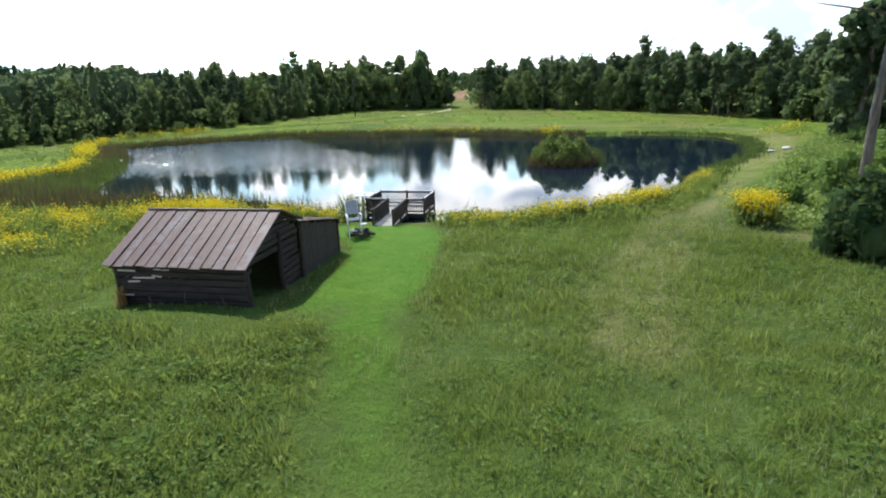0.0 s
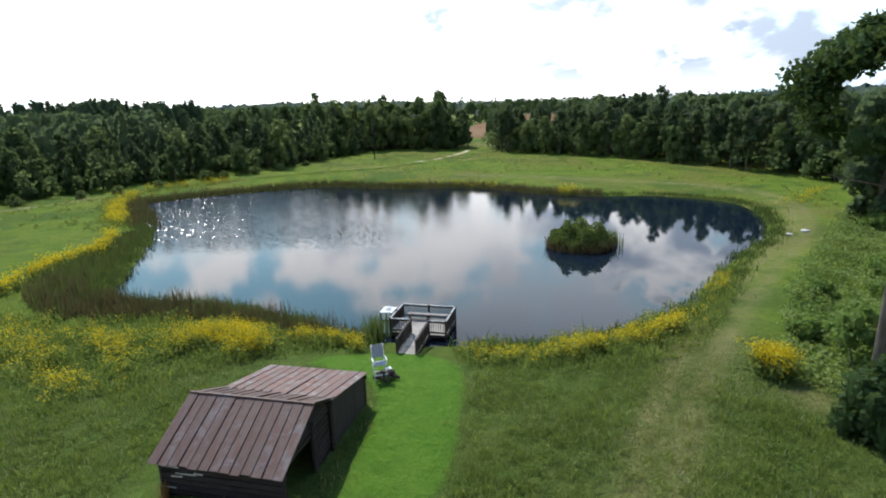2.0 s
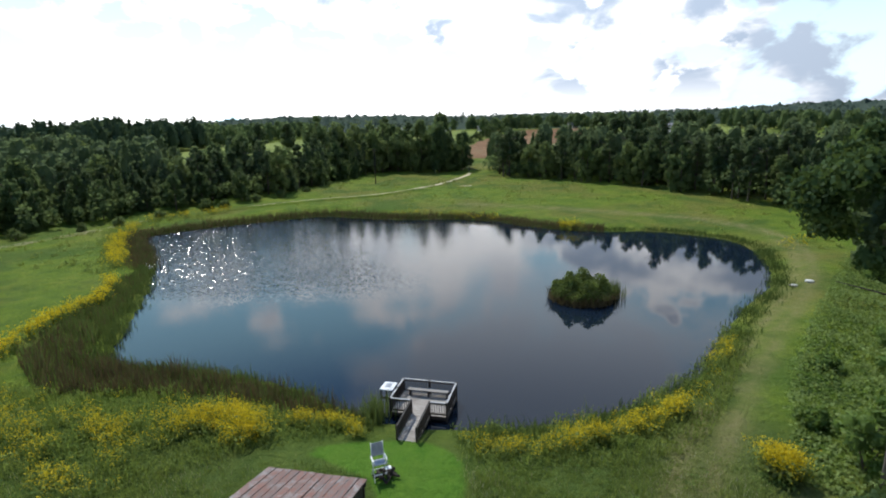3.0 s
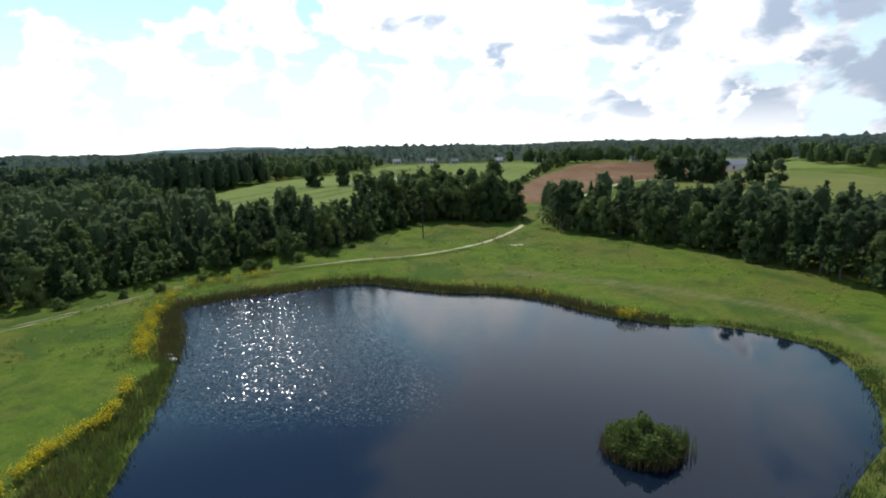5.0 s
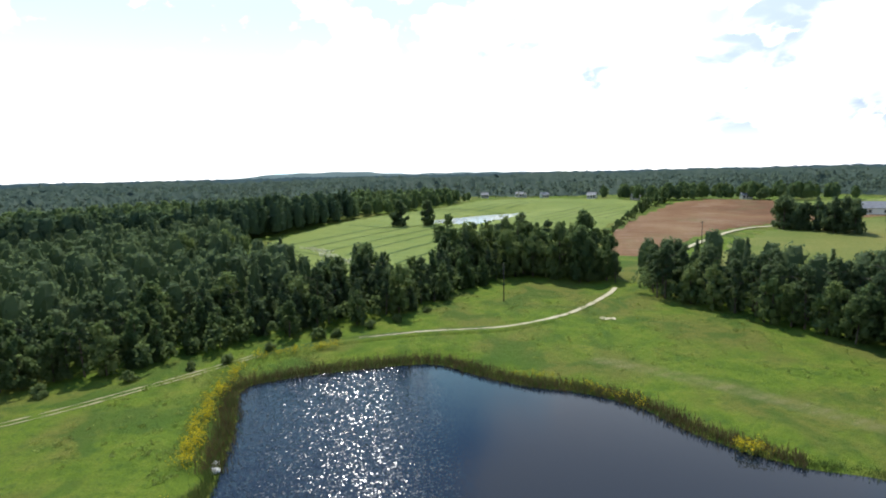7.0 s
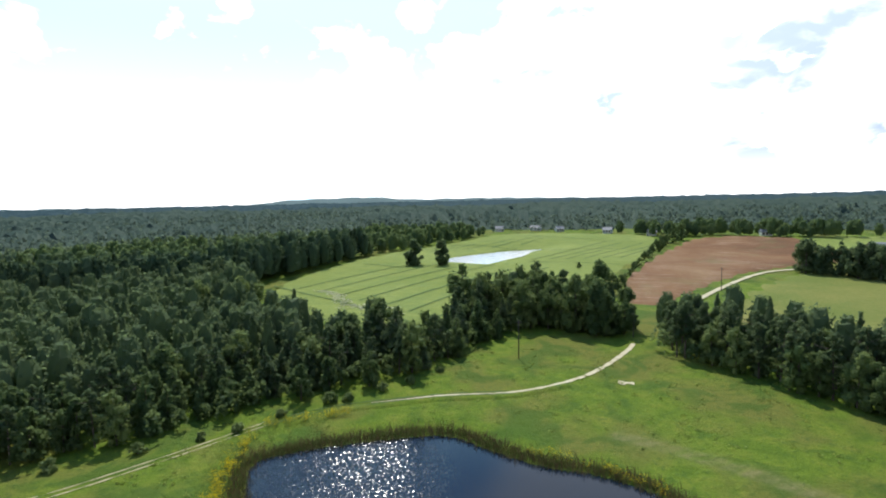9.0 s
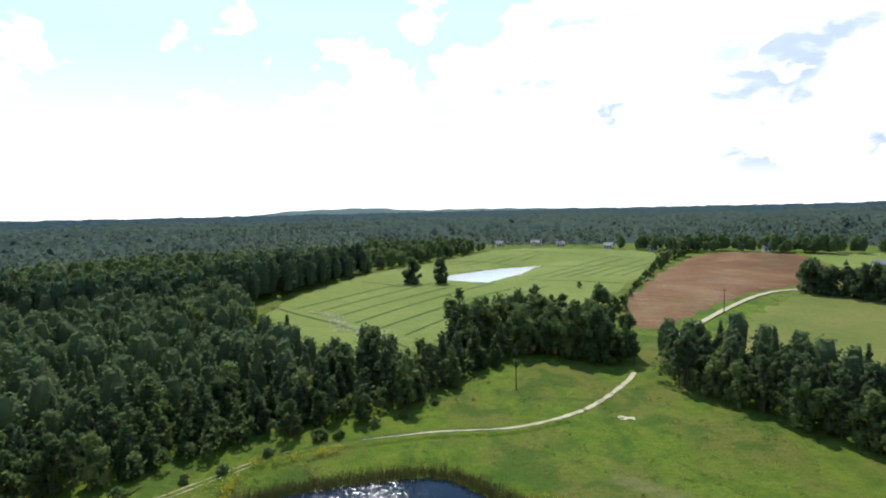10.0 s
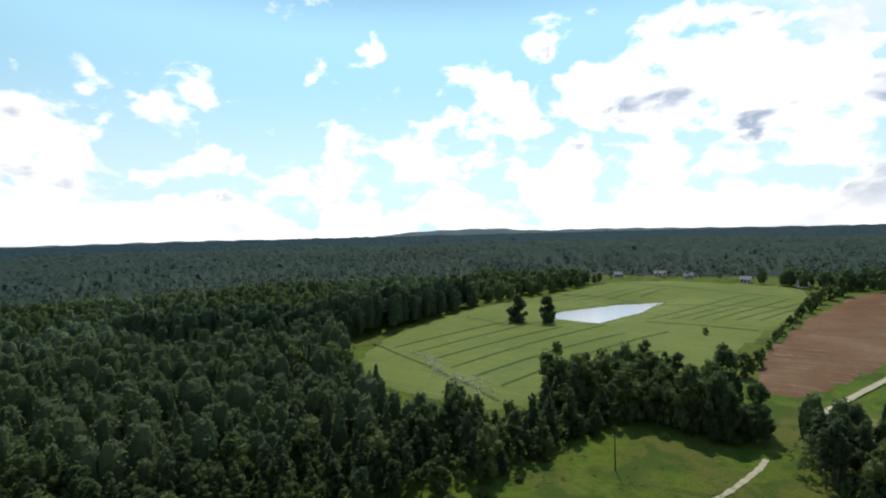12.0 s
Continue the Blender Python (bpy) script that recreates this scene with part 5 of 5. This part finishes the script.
def build_firewood():
    gen = random.Random(4)
    z = land(np.array([-3.85]), np.array([23.1]))[0]
    pile = thing("brush_pile", pose(-3.8, 23.25, z), "low pile of charred logs and sticks on the lawn", "wood pile")
    for i in range(16):
        a, r = gen.uniform(0, math.tau), gen.uniform(0.0, 0.45)
        b = gen.uniform(0, math.tau)
        l = gen.uniform(0.25, 0.45)
        c = Vector((r * math.cos(a), r * math.sin(a), 0.08 + (0.5 - r) * 0.45))
        d = Vector((math.cos(b) * l, math.sin(b) * l, gen.uniform(-0.1, 0.12)))
        bm = bmesh.new()
        rod(bm, c - d, c + d, gen.uniform(0.04, 0.09), gen.uniform(0.03, 0.07), 7, 0.02, 2)
        part("stick", bm, M["ash"], pile)


build_shed()
build_dock()
build_chair()
build_firewood()


# ---- poles, houses, stones far off ----
def utility_pole(x, y, h):
    t = thing("utility_pole", pose(x, y, land(np.array([x]), np.array([y]))[0]), "weathered grey wooden utility pole in the grass", "pole")
    bm = bmesh.new()
    rod(bm, (0, 0, -0.5), (0, 0, h), 0.15, 0.1, 8)
    part("shaft", bm, M["board"], t)
    bm = bmesh.new()
    beam(bm, (-0.7, 0, h - 0.5), (0.7, 0, h - 0.5), 0.1, 0.12, 0.01)
    part("crossarm", bm, M["board"], t)


utility_pole(-22.5, 140, 9.0)
utility_pole(31, 225, 8.0)


def house(x, y, turn, w, d, h, wall, label):
    t = thing("house", pose(x, y, land(np.array([x]), np.array([y]))[0] - 0.2, 0, 0, turn), label, "house")
    bm = bmesh.new()
    box(bm, 0, 0, h / 2, w, d, h)
    for s in (-1, 1):
        a = [bm.verts.new((s * w / 2, -d / 2, h)), bm.verts.new((s * w / 2, d / 2, h)), bm.verts.new((s * w / 2, 0, h + d * 0.3))]
        bm.faces.new(a)
    part("wall", bm, M[wall], t)
    for s in (-1, 1):
        bm = bmesh.new()
        beam(bm, (0, s * (d / 2 + 0.4), h - 0.25), (0, 0, h + d * 0.3 + 0.1), w + 0.8, 0.18)
        part("roof", bm, M["roof"], t)
    for u in np.linspace(-w * 0.32, w * 0.32, 3):
        bm = bmesh.new()
        box(bm, u, -d / 2 - 0.02, h * 0.55, 1.1, 0.08, 1.4)
        part("window", bm, M["pane"], t)
    return t


for x, y, turn, w in ((81.5, 404, 8, 6), (-14, 424, -12, 6), (-98, 441, 20, 6), (-72, 462, -5, 9), (15, 408, 15, 5), (-52, 452, 30, 6)):
    house(x, y, turn, w, 5.0, 2.8, "siding", "small white farmhouse at the far wood's edge")
house(116, 322, -10, 18, 9, 3.6, "siding", "long low white barn with a grey roof")


# ---- growth round the pond: reeds, goldenrod, tall grass ----
def along_shore(n, lo, hi, spread, out, gen):
    """Random places along a stretch of the shore (0 to 1 of its length), at distances about out from the water's edge."""
    seg = np.linalg.norm(np.roll(POND, -1, 0) - POND, axis=1)
    s = np.concatenate([[0], np.cumsum(seg)])
    t = gen.uniform(lo, hi, n) % 1.0 * s[-1]
    ring = np.concatenate([POND, POND[:1]])
    x, y = np.interp(t, s, ring[:, 0]), np.interp(t, s, ring[:, 1])
    e = s[-1] * 1e-3
    tx, ty = np.interp((t + e) % s[-1], s, ring[:, 0]) - x, np.interp((t + e) % s[-1], s, ring[:, 1]) - y
    l = np.hypot(tx, ty) + 1e-9
    off = gen.normal(out, spread, n)
    p = np.stack([x - ty / l * off * side_out, y + tx / l * off * side_out], 1)
    return p


area = 0.5 * np.sum(POND[:, 0] * np.roll(POND[:, 1], -1) - np.roll(POND[:, 0], -1) * POND[:, 1])
side_out = -1.0 if area > 0 else 1.0


def rooted(xy):
    return np.concatenate([xy, land(xy[:, 0], xy[:, 1])[:, None]], 1)


def build_reeds():
    gen = np.random.default_rng(14)
    ring = along_shore(24000, 0.0, 1.0, 0.6, 0.55, gen)
    ring = ring[~((np.abs(ring[:, 0] + 2.6) < 2.6) & (ring[:, 1] < 32) & (ring[:, 1] > 24))]
    clump = gen.random(len(ring)) < 0.35 + 0.65 * (np.sin(ring[:, 0] * 0.9) * np.sin(ring[:, 1] * 0.7) > -0.2)
    ring = ring[clump]
    tagged(new("reeds", mesh_of("reeds", *blades(rooted(ring), np.where(ring[:, 0] > 4, 0.42, np.where(ring[:, 1] > 60, 0.7, 0.6)), 0.06, 0.2, gen), M["reed"])), "green reeds and rushes round the pond's edge", "reeds", kind="stuff")
    # the deep bed of cattails in the near western corner
    bed = np.array([(-30, 42), (-27.5, 36.5), (-19, 34.6), (-12, 32.2), (-6.2, 29.3), (-5.8, 27.6), (-12, 29.6), (-19, 31.2), (-27, 31.5), (-32, 36), (-36.5, 50), (-39, 60), (-38, 63), (-34.5, 55)])
    p = scatter(bed, 0.16, gen, 0.5)
    brown = gen.random(len(p)) < np.where(p[:, 1] > 40, 0.25, np.interp(p[:, 0], (-30, -24, -9, -6), (0.6, 0.85, 0.75, 0.4)))
    for name, sel, mat, label in (("cattails", brown, "brown_reed", "dense browning cattails at the pond's corner"), ("rushes", ~brown, "reed", "dense green rushes at the pond's corner")):
        q = rooted(p[sel])
        q[:, 2] = np.maximum(q[:, 2], -0.5)
        tagged(new(name, mesh_of(name, *blades(q, np.interp(q[:, 1], (28, 36, 44, 60), (1.2, 1.5, 1.1, 0.7)) * (0.78 + 0.34 * np.sin(q[:, 0] * 1.3 + 0.5 * q[:, 1]) * np.sin(q[:, 1] * 1.6) + 0.18 * np.sin(q[:, 0] * 4.1) * np.sin(q[:, 1] * 3.7)), 0.055, 0.16, gen), M[mat])), label, "reeds", kind="stuff")
    q = rooted(along_shore(9000, 0.12, 0.56, 0.9, 0.8, gen))
    tagged(new("bank_growth", mesh_of("bank_growth", *blades(q, 0.85, 0.08, 0.2, gen), M["brown_reed"])), "brown reeds on the far bank", "reeds", kind="stuff")


def build_goldenrod():
    gen = np.random.default_rng(15)
    spots = []
    def drift(line, width, n, height):
        p = smooth_line(line, 12)
        k = gen.integers(0, len(p), n)
        c = p[k] + gen.normal(size=(n, 2)) * width * 0.4
        keep = np.sin(c[:, 0] * 1.3 + 2) * np.sin(c[:, 1] * 1.7) + 0.5 * np.sin(c[:, 0] * 0.37) > -0.45
        spots.append((c[keep], height))
    drift([(-15.6, 27.6), (-13.5, 27.8), (-11.5, 27.0)], 1.5, 260, 0.85)
    drift([(-12.4, 26.0), (-10.6, 26.5)], 0.9, 60, 0.7)
    drift([(-9.6, 28.1), (-7.8, 27.9), (-5.8, 27.0)], 0.7, 90, 0.62)
    drift([(-27, 28), (-23, 26), (-19.5, 26.8), (-17, 26.4)], 3.2, 230, 0.8)
    drift([(-24.5, 23.8), (-20, 22.8), (-17, 23)], 2.0, 80, 0.6)
    drift([(-36, 29.5), (-30, 28.5)], 3.0, 150, 0.8)
    drift([(-33.5, 33.5), (-34.8, 39.8), (-35.6, 45), (-35.4, 50.4), (-39, 57)], 0.9, 430, 0.9)
    drift([(-42.5, 64), (-48, 72), (-53.5, 82), (-56, 90)], 1.5, 420, 0.8)
    drift([(-57, 96), (-46, 103)], 1.6, 110, 0.9)
    drift([(-0.4, 25.8), (2.5, 25.3), (5, 25.6)], 1.0, 60, 0.55)
    drift([(5.2, 26.0), (7.5, 26.6), (10.2, 28), (12.5, 30)], 1.0, 260, 0.78)
    drift([(13, 31), (15.2, 33.2), (19, 39)], 0.8, 80, 0.6)
    drift([(12.8, 23.6), (13.5, 23.2), (14.1, 22.6)], 0.75, 170, 1.1)
    drift([(14, 84.6), (17.5, 83.6)], 0.9, 60, 1.2)
    drift([(-12, 99.5), (-4, 98.5), (6, 94)], 0.9, 70, 0.7)
    drift([(38, 66), (46, 72), (50, 76)], 1.4, 60, 0.7)
    heads, stems = [], []
    for c, h in spots:
        n = len(c)
        base = rooted(c)
        hh = h * gen.uniform(0.7, 1.2, n)
        far = np.hypot(c[:, 0], c[:, 1]) > 45
        for (b, z, f) in zip(base, hh, far):
            k = 9 if f else 24
            q = gen.normal(size=(k, 3)) * (0.17, 0.17, 0.17) * (1.5 if f else 1.0)
            q += b + (0, 0, z)
            heads.append(q)
        stems.append(leaves(np.repeat(base, 12, 0) + gen.normal(size=(12 * n, 3)) * (0.18, 0.18, 0.08) + np.stack([np.zeros(12 * n), np.zeros(12 * n), np.repeat(hh, 12) * gen.uniform(0.15, 0.95, 12 * n)], 1), 0.17, gen=gen))
    q = np.concatenate(heads)
    tagged(new("goldenrod_flowers", mesh_of("goldenrod_flowers", *leaves(q, np.where(np.hypot(q[:, 0], q[:, 1]) > 45, 0.18, 0.08), gen=gen), M["gold"])), "bright yellow goldenrod flower heads in drifts", "flowers", kind="stuff")
    tagged(new("goldenrod_stems", upward(mesh_of("goldenrod_stems", *join(*stems), M["weed"]), 4)), "green leafy stems under goldenrod", "weeds", kind="stuff")


def build_weeds():
    gen = np.random.default_rng(16)
    near_bank = np.array([(-40, 34), (-30, 24), (-16, 22.5), (-9, 25.8), (-6, 27.4), (-12, 29.8), (-20, 31.5), (-28, 32)])
    c = scatter(near_bank, 0.30, gen, 0.5)
    bank2 = np.array([(-0.3, 24.6), (6, 23.6), (11, 25.2), (14.8, 30.0), (22, 41), (20.5, 42), (15, 35), (9, 29.8), (2, 27.6), (-1.0, 27.4)])
    bank3 = np.array([(-40, 63), (-46, 72), (-52, 82), (-55, 92), (-48, 100.5), (-46, 103), (-58, 98), (-60, 88), (-55, 78), (-49, 70), (-44, 62)])
    c = np.concatenate([c, scatter(bank2, 0.30, gen, 0.5), scatter(bank3, 0.6, gen, 0.5)])
    lump = np.clip(0.55 + 0.45 * np.sin(c[:, 0] * 1.1 + 0.6 * c[:, 1]) * np.sin(c[:, 1] * 1.3 + 1 - 0.4 * c[:, 0]) + 0.25 * np.sin(c[:, 0] * 3.1) * np.sin(c[:, 1] * 2.7), 0.1, 1.3)
    h = 0.80 * lump * gen.uniform(0.7, 1.2, len(c))
    k = 7
    q = np.repeat(rooted(c), k, 0) + gen.normal(size=(k * len(c), 3)) * (0.16, 0.16, 0.05)
    q[:, 2] += np.repeat(h, k) * gen.uniform(0.3, 1.0, k * len(c))
    tagged(new("bank_weeds", upward(mesh_of("bank_weeds", *leaves(q, 0.13, gen=gen), M["weed"]), 4)), "rank yellow-green weeds along the near bank", "weeds", kind="stuff")
    q = np.repeat(rooted(c), 2, 0) + gen.normal(size=(2 * len(c), 3)) * (0.14, 0.14, 0.0)
    tagged(new("bank_grass", upward(mesh_of("bank_grass", *blades(q, np.repeat(h, 2) * 1.2, 0.045, 0.25, gen), M["grass"]), 5)), "tall rank grass along the near bank", "grass", kind="stuff")
    # waist-high weeds between the path and the trees
    rank = np.array([(14.6, 21.5), (15.2, 25), (19, 31.5), (25, 39.5), (33, 49), (40, 58), (47, 62), (48, 54), (36, 42), (28, 31), (21, 22), (18, 16), (15.6, 17.5)])
    c = scatter(rank, 0.34, gen, 0.5)
    h = 0.18 + 0.72 * np.clip(np.sin(c[:, 0] * 0.8 + 1) * np.sin(c[:, 1] * 0.7) + 0.35 * np.sin(c[:, 0] * 2.3) * np.sin(c[:, 1] * 2.1) + 0.4, 0, 1.3)
    k = 9
    q = np.repeat(rooted(c), k, 0) + gen.normal(size=(k * len(c), 3)) * (0.17, 0.17, 0.05)
    q[:, 2] += np.repeat(h, k) * gen.uniform(0.25, 1.1, k * len(c))
    tagged(new("rank_weeds", upward(mesh_of("rank_weeds", *leaves(q, 0.19, gen=gen), M["rank"]), 4)), "waist-high leafy weeds beside the grass path", "weeds", kind="stuff")
    # darker leafy tufts in the near meadow
    c = np.concatenate([gen.uniform((-14, 4.5), (-1.5, 13.5), (620, 2)), gen.uniform((-1, 4.5), (13, 22), (420, 2)), gen.uniform((-26, 12), (-12, 24), (300, 2))])
    c = c[(near_line(STRIP, c[:, 0], c[:, 1]) > 1.2) & (near_line(APRON, c[:, 0], c[:, 1]) > 0.9) & (np.sin(c[:, 0] * 1.3) * np.sin(c[:, 1] * 1.5 + 1) > -0.35)]
    q = np.repeat(rooted(c), 16, 0) + gen.normal(size=(16 * len(c), 3)) * (0.16, 0.16, 0.0)
    tagged(new("meadow_tufts", upward(mesh_of("meadow_tufts", *blades(q, 0.34, 0.024, 0.4, gen), M["weed"]), 5)), "taller tufts of coarse grass in the meadow", "weeds", kind="stuff")
    for name, mat, n, size, label in (("leafy_weeds", "weed", 520, 0.085, "broad-leaved green weeds among the meadow grass"), ("dark_weeds", "shrub", 460, 0.09, "low dark leafy weeds among the meadow grass")):
        c = np.concatenate([gen.uniform((-15, 4.5), (-1.5, 14), (n, 2)), gen.uniform((-30, 13), (-11, 23), (n // 2, 2)), gen.uniform((-1, 4.5), (14, 24), (n // 2, 2))])
        c = c[(near_line(STRIP, c[:, 0], c[:, 1]) > 1.2) & (near_line(APRON, c[:, 0], c[:, 1]) > 0.9) & (shore(LAWN, c[:, 0], c[:, 1]) > 0.3) & (np.sin(c[:, 0] * 0.9 + len(name)) * np.sin(c[:, 1] * 1.1 + 1) > -0.3)]
        c = c[~((np.abs(c[:, 0] + 7.5) < 3.4) & (c[:, 1] > 13.6) & (c[:, 1] < 22.5))]
        wide = gen.uniform(0.12, 0.36, len(c))
        q = np.repeat(rooted(c), 26, 0)
        d = gen.normal(size=(len(q), 2)) * np.repeat(wide, 26)[:, None]
        q[:, :2] += d
        q[:, 2] += np.clip(np.repeat(0.16 + wide, 26) - np.linalg.norm(d, axis=1) * 0.5, 0.05, 1) * gen.uniform(0.7, 1.1, len(q))
        tagged(new(name, upward(mesh_of(name, *leaves(q, size, 0.5, gen=gen), M[mat]), 4)), label, "weeds", kind="stuff")
    c = np.concatenate([gen.uniform((-66, 60), (-40, 100), (160, 2)), gen.uniform((-40, 104), (52, 150), (260, 2)), gen.uniform((36, 60), (52, 100), (60, 2))])
    c = c[(shore(POND, c[:, 0], c[:, 1]) > 2.5) & (near_line(PATH, c[:, 0], c[:, 1]) > 2)]
    q = np.repeat(rooted(c), 12, 0) + gen.normal(size=(12 * len(c), 3)) * (0.3, 0.3, 0.03)
    q[:, 2] += np.abs(gen.normal(size=12 * len(c))) * 0.15 + 0.05
    tagged(new("pasture_tufts", upward(mesh_of("pasture_tufts", *leaves(q, 0.3, gen=gen), M["weed"]), 4)), "scattered dark tufts on the far meadow", "weeds", kind="stuff")
    # pale scrub along the ditch across the crop field
    f = gen.random(170) ** 0.7
    c = np.stack([-112 + 46 * f, 196.5 - 28.5 * f + 2.5 * np.sin(f * 9)], 1) + gen.normal(size=(170, 2)) * (0.8 + 1.6 * f)[:, None]
    q = np.repeat(rooted(c), 14, 0) + gen.normal(size=(14 * len(c), 3)) * (0.45, 0.45, 0.12)
    q[:, 2] += 0.5 + gen.random(len(q)) * 0.5
    tagged(new("ditch_scrub", upward(mesh_of("ditch_scrub", *leaves(q, 0.34, gen=gen), M["scrub"]), 4)), "pale dry scrub along the crop field's ditch", "weeds", kind="stuff")
    q = rooted(gen.normal((-9.85, 14.95), (0.07, 0.09), (90, 2)))
    tagged(new("dry_stalks", mesh_of("dry_stalks", *blades(q, 0.55, 0.02, 0.15, gen), M["straw"])), "tuft of orange dry stalks at the shed's corner", "weeds", kind="stuff")
    q = rooted(gen.normal((-5.3, 29.2), (0.35, 0.5), (240, 2)))
    q[:, 2] = np.maximum(q[:, 2], -0.3)
    tagged(new("dock_reeds", mesh_of("dock_reeds", *blades(q, 1.35, 0.05, 0.15, gen), M["reed"])), "green reeds growing beside the dock", "reeds", kind="stuff")
    # island growth
    n = 5200
    a, r = gen.uniform(0, math.tau, n), np.sqrt(gen.uniform(0, 1, n)) * 2.75
    x, y = ISLAND[0] + 1.05 * r * np.cos(a), ISLAND[1] + r * np.sin(a)
    lump = 0.75 + 0.3 * np.sin(x * 2.1) * np.sin(y * 1.9 + 1)
    top = (2.6 * np.sqrt(np.clip(1 - (r / 3.0) ** 2, 0, 1)) * lump + 0.2) * gen.uniform(0.55, 1.05, n)
    isl = thing("island_shrubs", pose(ISLAND[0], ISLAND[1], 0), "rounded clump of green shrubs and sedge on a pond islet", "shrub")
    c = np.stack([x - ISLAND[0], y - ISLAND[1], top], 1)
    part("foliage", mesh_of("foliage", *leaves(c, 0.25, gen=gen), M["sedge"]), M["sedge"], isl)
    a = gen.uniform(0, math.tau, 1500)
    rr = gen.uniform(1.9, 3.0, 1500)
    b = np.stack([1.05 * rr * np.cos(a), rr * np.sin(a), np.full(1500, -0.2)], 1)
    part("sedge", mesh_of("sedge", *blades(b, 1.15, 0.06, 0.3, gen), M["brown_reed"]), M["brown_reed"], isl, "browning sedge fringe")
    e = np.stack([gen.normal(3.3, 0.35, 220), gen.normal(1.0, 0.8, 220), np.full(220, -0.3)], 1)
    part("rushes", mesh_of("rushes", *blades(e, 1.5, 0.05, 0.06, gen), M["reed"]), M["reed"], isl)["kind"] = "stuff"


def build_grass():
    """The meadow's standing grass, thickest where it is seen closest."""
    gen = np.random.default_rng(17)
    sets, seeds = [], []
    whole = np.array([(-13, 4), (12, 4), (16, 14), (13, 26), (-28, 24), (-48, 20), (-30, 10), (-20, 14)], float)
    def sown(poly, n, height, width):
        poly = np.asarray(poly, float)
        lo, hi = poly.min(0), poly.max(0)
        p = gen.uniform(lo, hi, (n, 2))
        p = p[inside(poly, p[:, 0], p[:, 1])]
        p = p[gen.random(len(p)) < ease(-0.5, 0.7, shore(LAWN, p[:, 0], p[:, 1])) + np.interp(p[:, 1], (12.8, 17.5), (0.75, 0.0))]
        p = p[gen.random(len(p)) < 0.04 + ease(0.0, 2.6, -shore(whole, p[:, 0], p[:, 1]))]
        u, v = np.cos(radians(10.9)), -np.sin(radians(10.9))
        du, dv = (p[:, 0] + 7.5) * u + (p[:, 1] - 16.78) * v, -(p[:, 0] + 7.5) * v + (p[:, 1] - 16.78) * u
        p = p[~((np.abs(du) < 2.5) & (dv > -2.2) & (dv < 5.1))]
        t = 0.65 + 0.45 * np.sin(p[:, 0] * 0.8 + 1) * np.sin(p[:, 1] * 0.9) + 0.35 * np.sin(p[:, 0] * 2.3 + 0.7 * p[:, 1]) * np.sin(p[:, 1] * 2.9 + 2 - p[:, 0]) + 0.3 * np.sin(p[:, 0] * 4.9 - 2 * p[:, 1]) * np.sin(p[:, 1] * 5.3 + p[:, 0])
        t *= 0.4 + 0.6 * ease(-0.4, 0.8, shore(LAWN, p[:, 0], p[:, 1]))
        t *= 0.35 + 0.65 * ease(0.4, 1.8, near_line(PATH, p[:, 0], p[:, 1]))
        t *= 0.45 + 0.55 * ease(0.8, 1.8, near_line(STRIP, p[:, 0], p[:, 1]))
        t *= 0.4 + 0.6 * ease(0.3, 1.0, near_line(APRON, p[:, 0], p[:, 1]))
        sets.append(blades(rooted(p), height * np.clip(t, 0.12, 1.5), width, 0.45, gen))
        patch = np.clip(np.sin(p[:, 0] * 0.55 + 2) * np.sin(p[:, 1] * 0.6 + 0.5) + 0.6 * np.sin(p[:, 0] * 1.7) * np.sin(p[:, 1] * 1.4 + 2), 0, 1)
        q = p[(gen.random(len(p)) < 0.03 + 0.15 * patch) & (t > 0.3)]
        seeds.append(blades(rooted(q) + (0, 0, height * 0.4), height * 0.95, width * 0.55, 0.3, gen))
    sown([(-13, 4), (12, 4), (16, 14), (-20, 14)], 90000, 0.20, 0.017)
    sown([(-20, 14), (16, 14), (13, 26), (-28, 24)], 85000, 0.26, 0.027)
    sown([(-48, 20), (-28, 24), (-20, 14), (-30, 10)], 22000, 0.3, 0.035)
    tagged(new("meadow_grass", upward(mesh_of("meadow_grass", *join(*sets), M["grass"]), 5)), "knee-high green meadow grass", "grass", kind="stuff")
    tagged(new("seed_heads", mesh_of("seed_heads", *join(*seeds), M["seed"])), "pale dry seed heads over the meadow", "grass", kind="stuff")


build_reeds()
build_goldenrod()
build_weeds()
build_grass()


def build_stones():
    gen = random.Random(8)
    for x, y, s in ((31.6, 52.2, 0.28), (33.6, 53.0, 0.33), (-39.4, 64.5, 0.6), (-40.2, 65.6, 0.5)):
        bm = bmesh.new()
        bmesh.ops.create_icosphere(bm, subdivisions=2, radius=s)
        for v in bm.verts:
            v.co = Vector((v.co.x * 1.3, v.co.y, v.co.z * 0.55)) * gen.uniform(0.86, 1.12)
        me = bpy.data.meshes.new("stone")
        bm.to_mesh(me), bm.free()
        me.materials.append(M["stone"])
        ob = new("stone", me)
        ob.matrix_basis = pose(x, y, land(np.array([x]), np.array([y]))[0] + 0.1, 0, 0, gen.uniform(0, 360))
        tagged(ob, "pale flat stone lying on the grassy bank", "stone", "bank stones")


build_stones()
